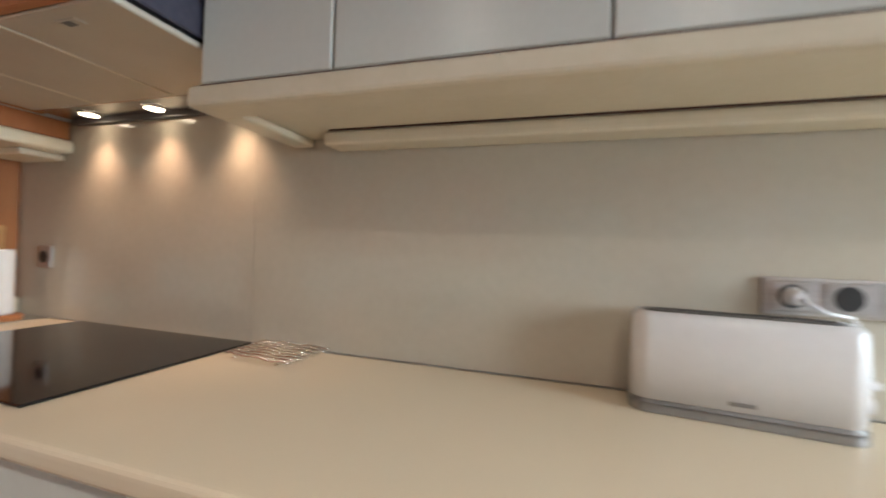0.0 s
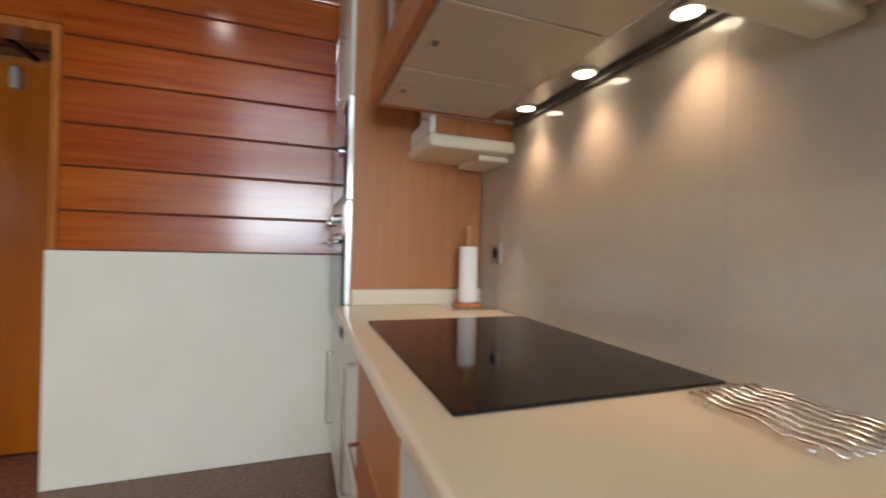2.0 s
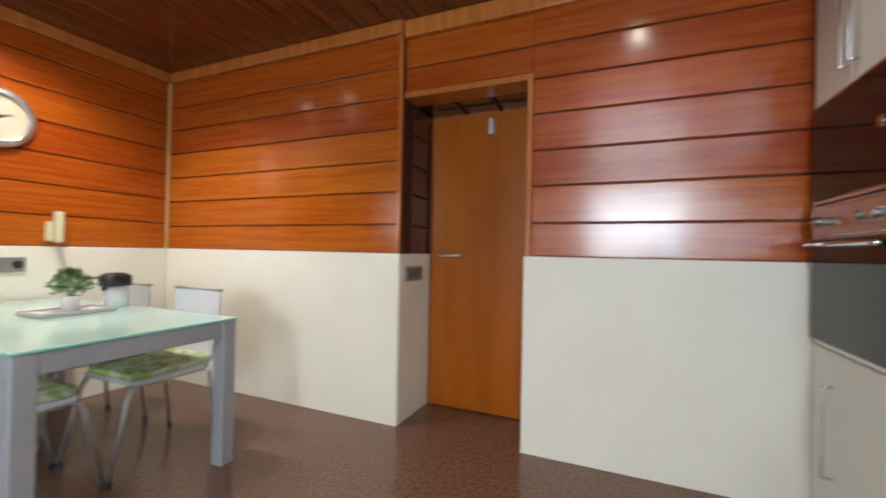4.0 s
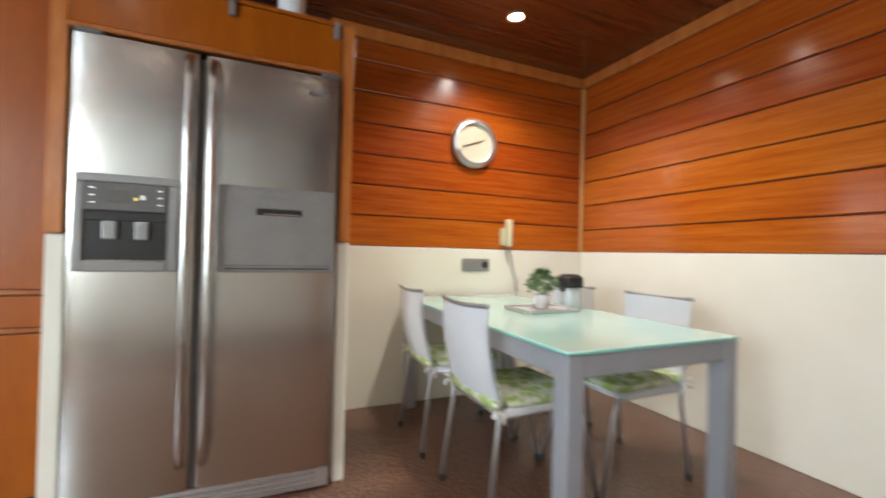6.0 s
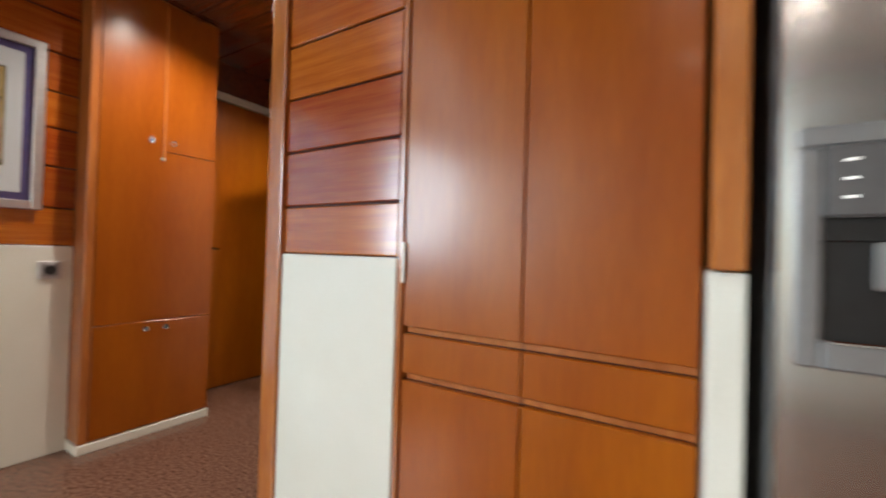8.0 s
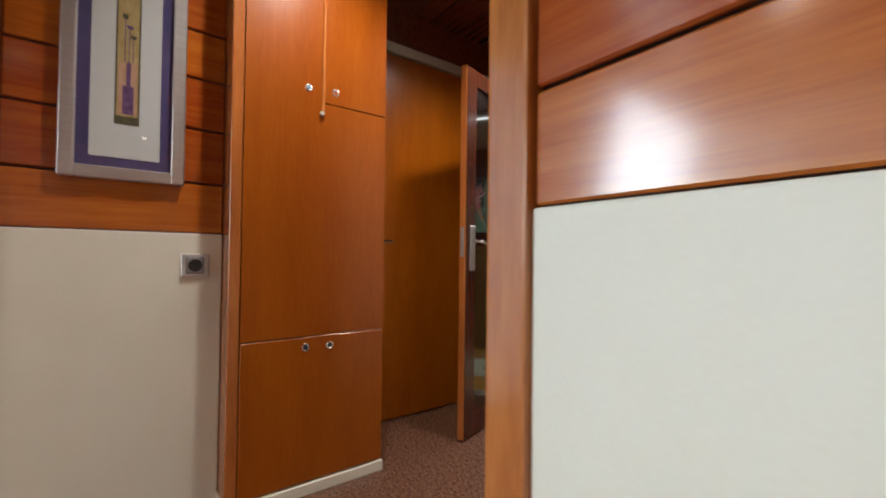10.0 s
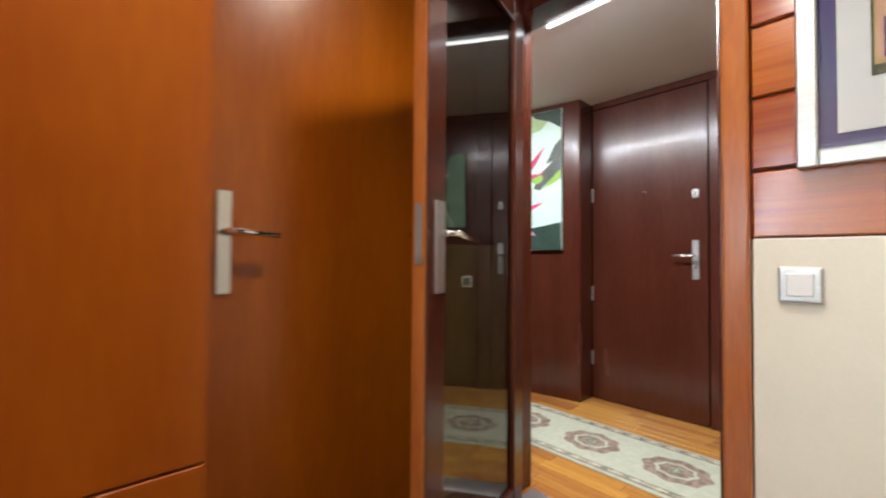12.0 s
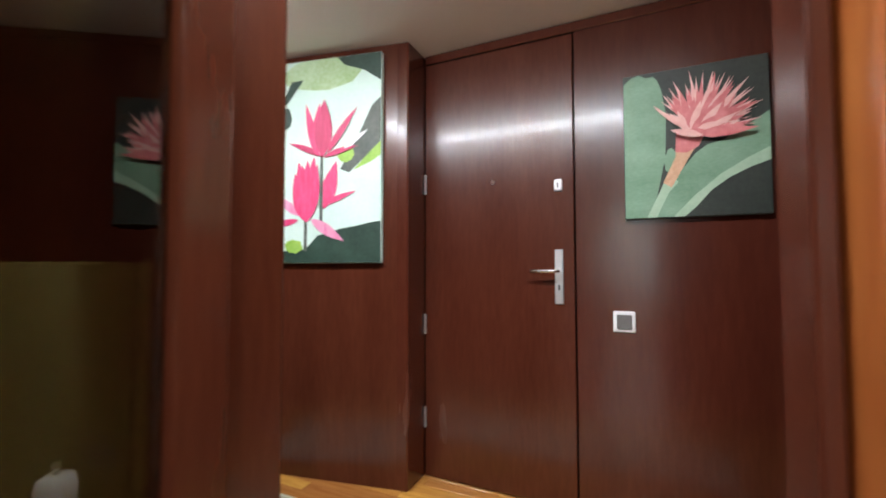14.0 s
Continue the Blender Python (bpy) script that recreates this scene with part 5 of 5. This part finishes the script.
shapes = [("leaf", [(0.497, 0.0), (0.497, 0.565), (0.47, 0.588), (0.438, 0.597), (0.41, 0.58), (0.385, 0.582), (0.37, 0.565), (0.355, 0.52), (0.34, 0.42), (0.345, 0.25), (0.37, 0.12), (0.40, 0.0)], leaf_green),
          ("leaf", blob(0.325, 0.225, 0.025, 0.05, 6), leaf_green),
          ("leaf", [(0.39, 0.0), (0.35, 0.10), (0.28, 0.20), (0.24, 0.25), (0.20, 0.28), (0.15, 0.29), (0.07, 0.34), (0.0, 0.385), (0.0, 0.20), (0.06, 0.18), (0.13, 0.145), (0.19, 0.10), (0.24, 0.04), (0.28, 0.0)], leaf_green),
          ("leaf_edge", [(0.0, 0.25), (0.0, 0.20), (0.06, 0.18), (0.13, 0.145), (0.19, 0.10), (0.24, 0.04), (0.28, 0.0), (0.32, 0.0), (0.25, 0.08), (0.16, 0.16), (0.08, 0.21)], pale_leaf),
          ("stalk", [(0.415, 0.0), (0.37, 0.10), (0.335, 0.18), (0.30, 0.14), (0.335, 0.10), (0.38, 0.0)], pale_leaf),
          ("stalk", [(0.355, 0.14), (0.31, 0.24), (0.305, 0.34), (0.20, 0.33), (0.255, 0.25), (0.325, 0.12)], rose_m),
          ("stalk", [(0.31, 0.26), (0.305, 0.35), (0.20, 0.34), (0.23, 0.275), (0.27, 0.255)], coral)]
rb = random.Random(9)
for reach, count, wide in ((1.0, 30, 0.014), (0.84, 28, 0.022), (0.68, 24, 0.026), (0.5, 20, 0.028)):
    for k in range(count):
        f = (k + rb.uniform(0.1, 0.9)) / count
        ang = 0.87 - 2.50 * f
        ln = (0.205 + 0.06 * math.sin(math.pi * f) - 0.03 * f) * reach * rb.uniform(0.9, 1.03)
        shapes.append(("petal", petal(0.225 + rb.uniform(-0.035, 0.045) * (1.1 - reach * 0.6), 0.325 + rb.uniform(-0.01, 0.02), ln, wide, ang, 5), (pale_coral, coral, coral)[k % 3] if reach < 1 else pale_coral))
for tx, tz in ((0.33, 0.345), (0.12, 0.315), (0.04, 0.32), (0.17, 0.33)):
    shapes.append(("petal", ray_petal(0.22, 0.31, tx, tz, 0.03), pale_coral if tx > 0.3 else coral))
MB = Matrix.Translation((2.453, -6.310, 1.262))
canvas("flower_canvas", MB, bw_, bh_, "unframed canvas of a spiky pink bromeliad on dark green", night, shapes)

# ---- rug and parquet ----
rg = thing("runner_rug", (3.3, -5.63, 0.0), "sage green patterned hall runner with taupe medallions", "rug")
part("field", bx(2.46, -5.905, 0.0005, 4.75, -5.355, 0.009, 0.003), rug_mat, rg)
for y0, y1 in ((-5.885, -5.84), (-5.42, -5.375)):
    part("border", bx(2.48, y0, 0.0092, 4.73, y1, 0.0104, 0), rug_dark, rg)
    part("border_line", bx(2.48, (y0 + y1) / 2 - 0.006, 0.0105, 4.73, (y0 + y1) / 2 + 0.006, 0.0112, 0), rug_mat, rg)
for k in range(5):
    cx = 2.69 + 0.43 * k
    for rr, m_, zz in ((1.0, rug_dark, 0.0093), (0.62, rug_mat, 0.0101), (0.5, rug_dark, 0.0108), (0.2, rug_green, 0.0115)):
        b = bmesh.new()
        b.faces.new([b.verts.new((cx + rr * 0.15 * (1 + 0.07 * math.cos(8 * a * math.pi / 16)) * math.cos(a * math.pi / 16), -5.63 + rr * 0.125 * (1 + 0.07 * math.cos(8 * a * math.pi / 16)) * math.sin(a * math.pi / 16), zz)) for a in range(32)])
        part("medallion", b, m_, rg)
for k in range(44):
    for yy in (-5.8625, -5.3975):
        b = bmesh.new()
        cx = 2.51 + 0.05 * k
        b.faces.new([b.verts.new((cx + 0.019 * math.cos(a * math.pi / 4), yy + 0.015 * math.sin(a * math.pi / 4), 0.0118)) for a in range(8)])
        part("rosette", b, rug_green if k % 2 else rug_mat, rg)
pq = bpy.data.objects["hall_floor"]
meshes = [0.42, 0.5, 0.36]
protos = {}
for ln in meshes:
    b = bx(0, 0, -0.006, ln - 0.0015, 0.0685, 0.0, 0.001)
    me = bpy.data.meshes.new("parquet_block")
    b.to_mesh(me)
    b.free()
    me.materials.append(parquet)
    protos[ln] = me
rp_ = random.Random(2)
yy = -6.40
while yy < -4.94:
    xx = 1.20 - rp_.uniform(0, 0.18)
    while xx < 4.9:
        ln = rp_.choice(meshes)
        o = new("parquet_block", protos[ln])
        o.parent = pq
        o.location = (xx, yy, 0.0)
        xx += ln
    yy += 0.07
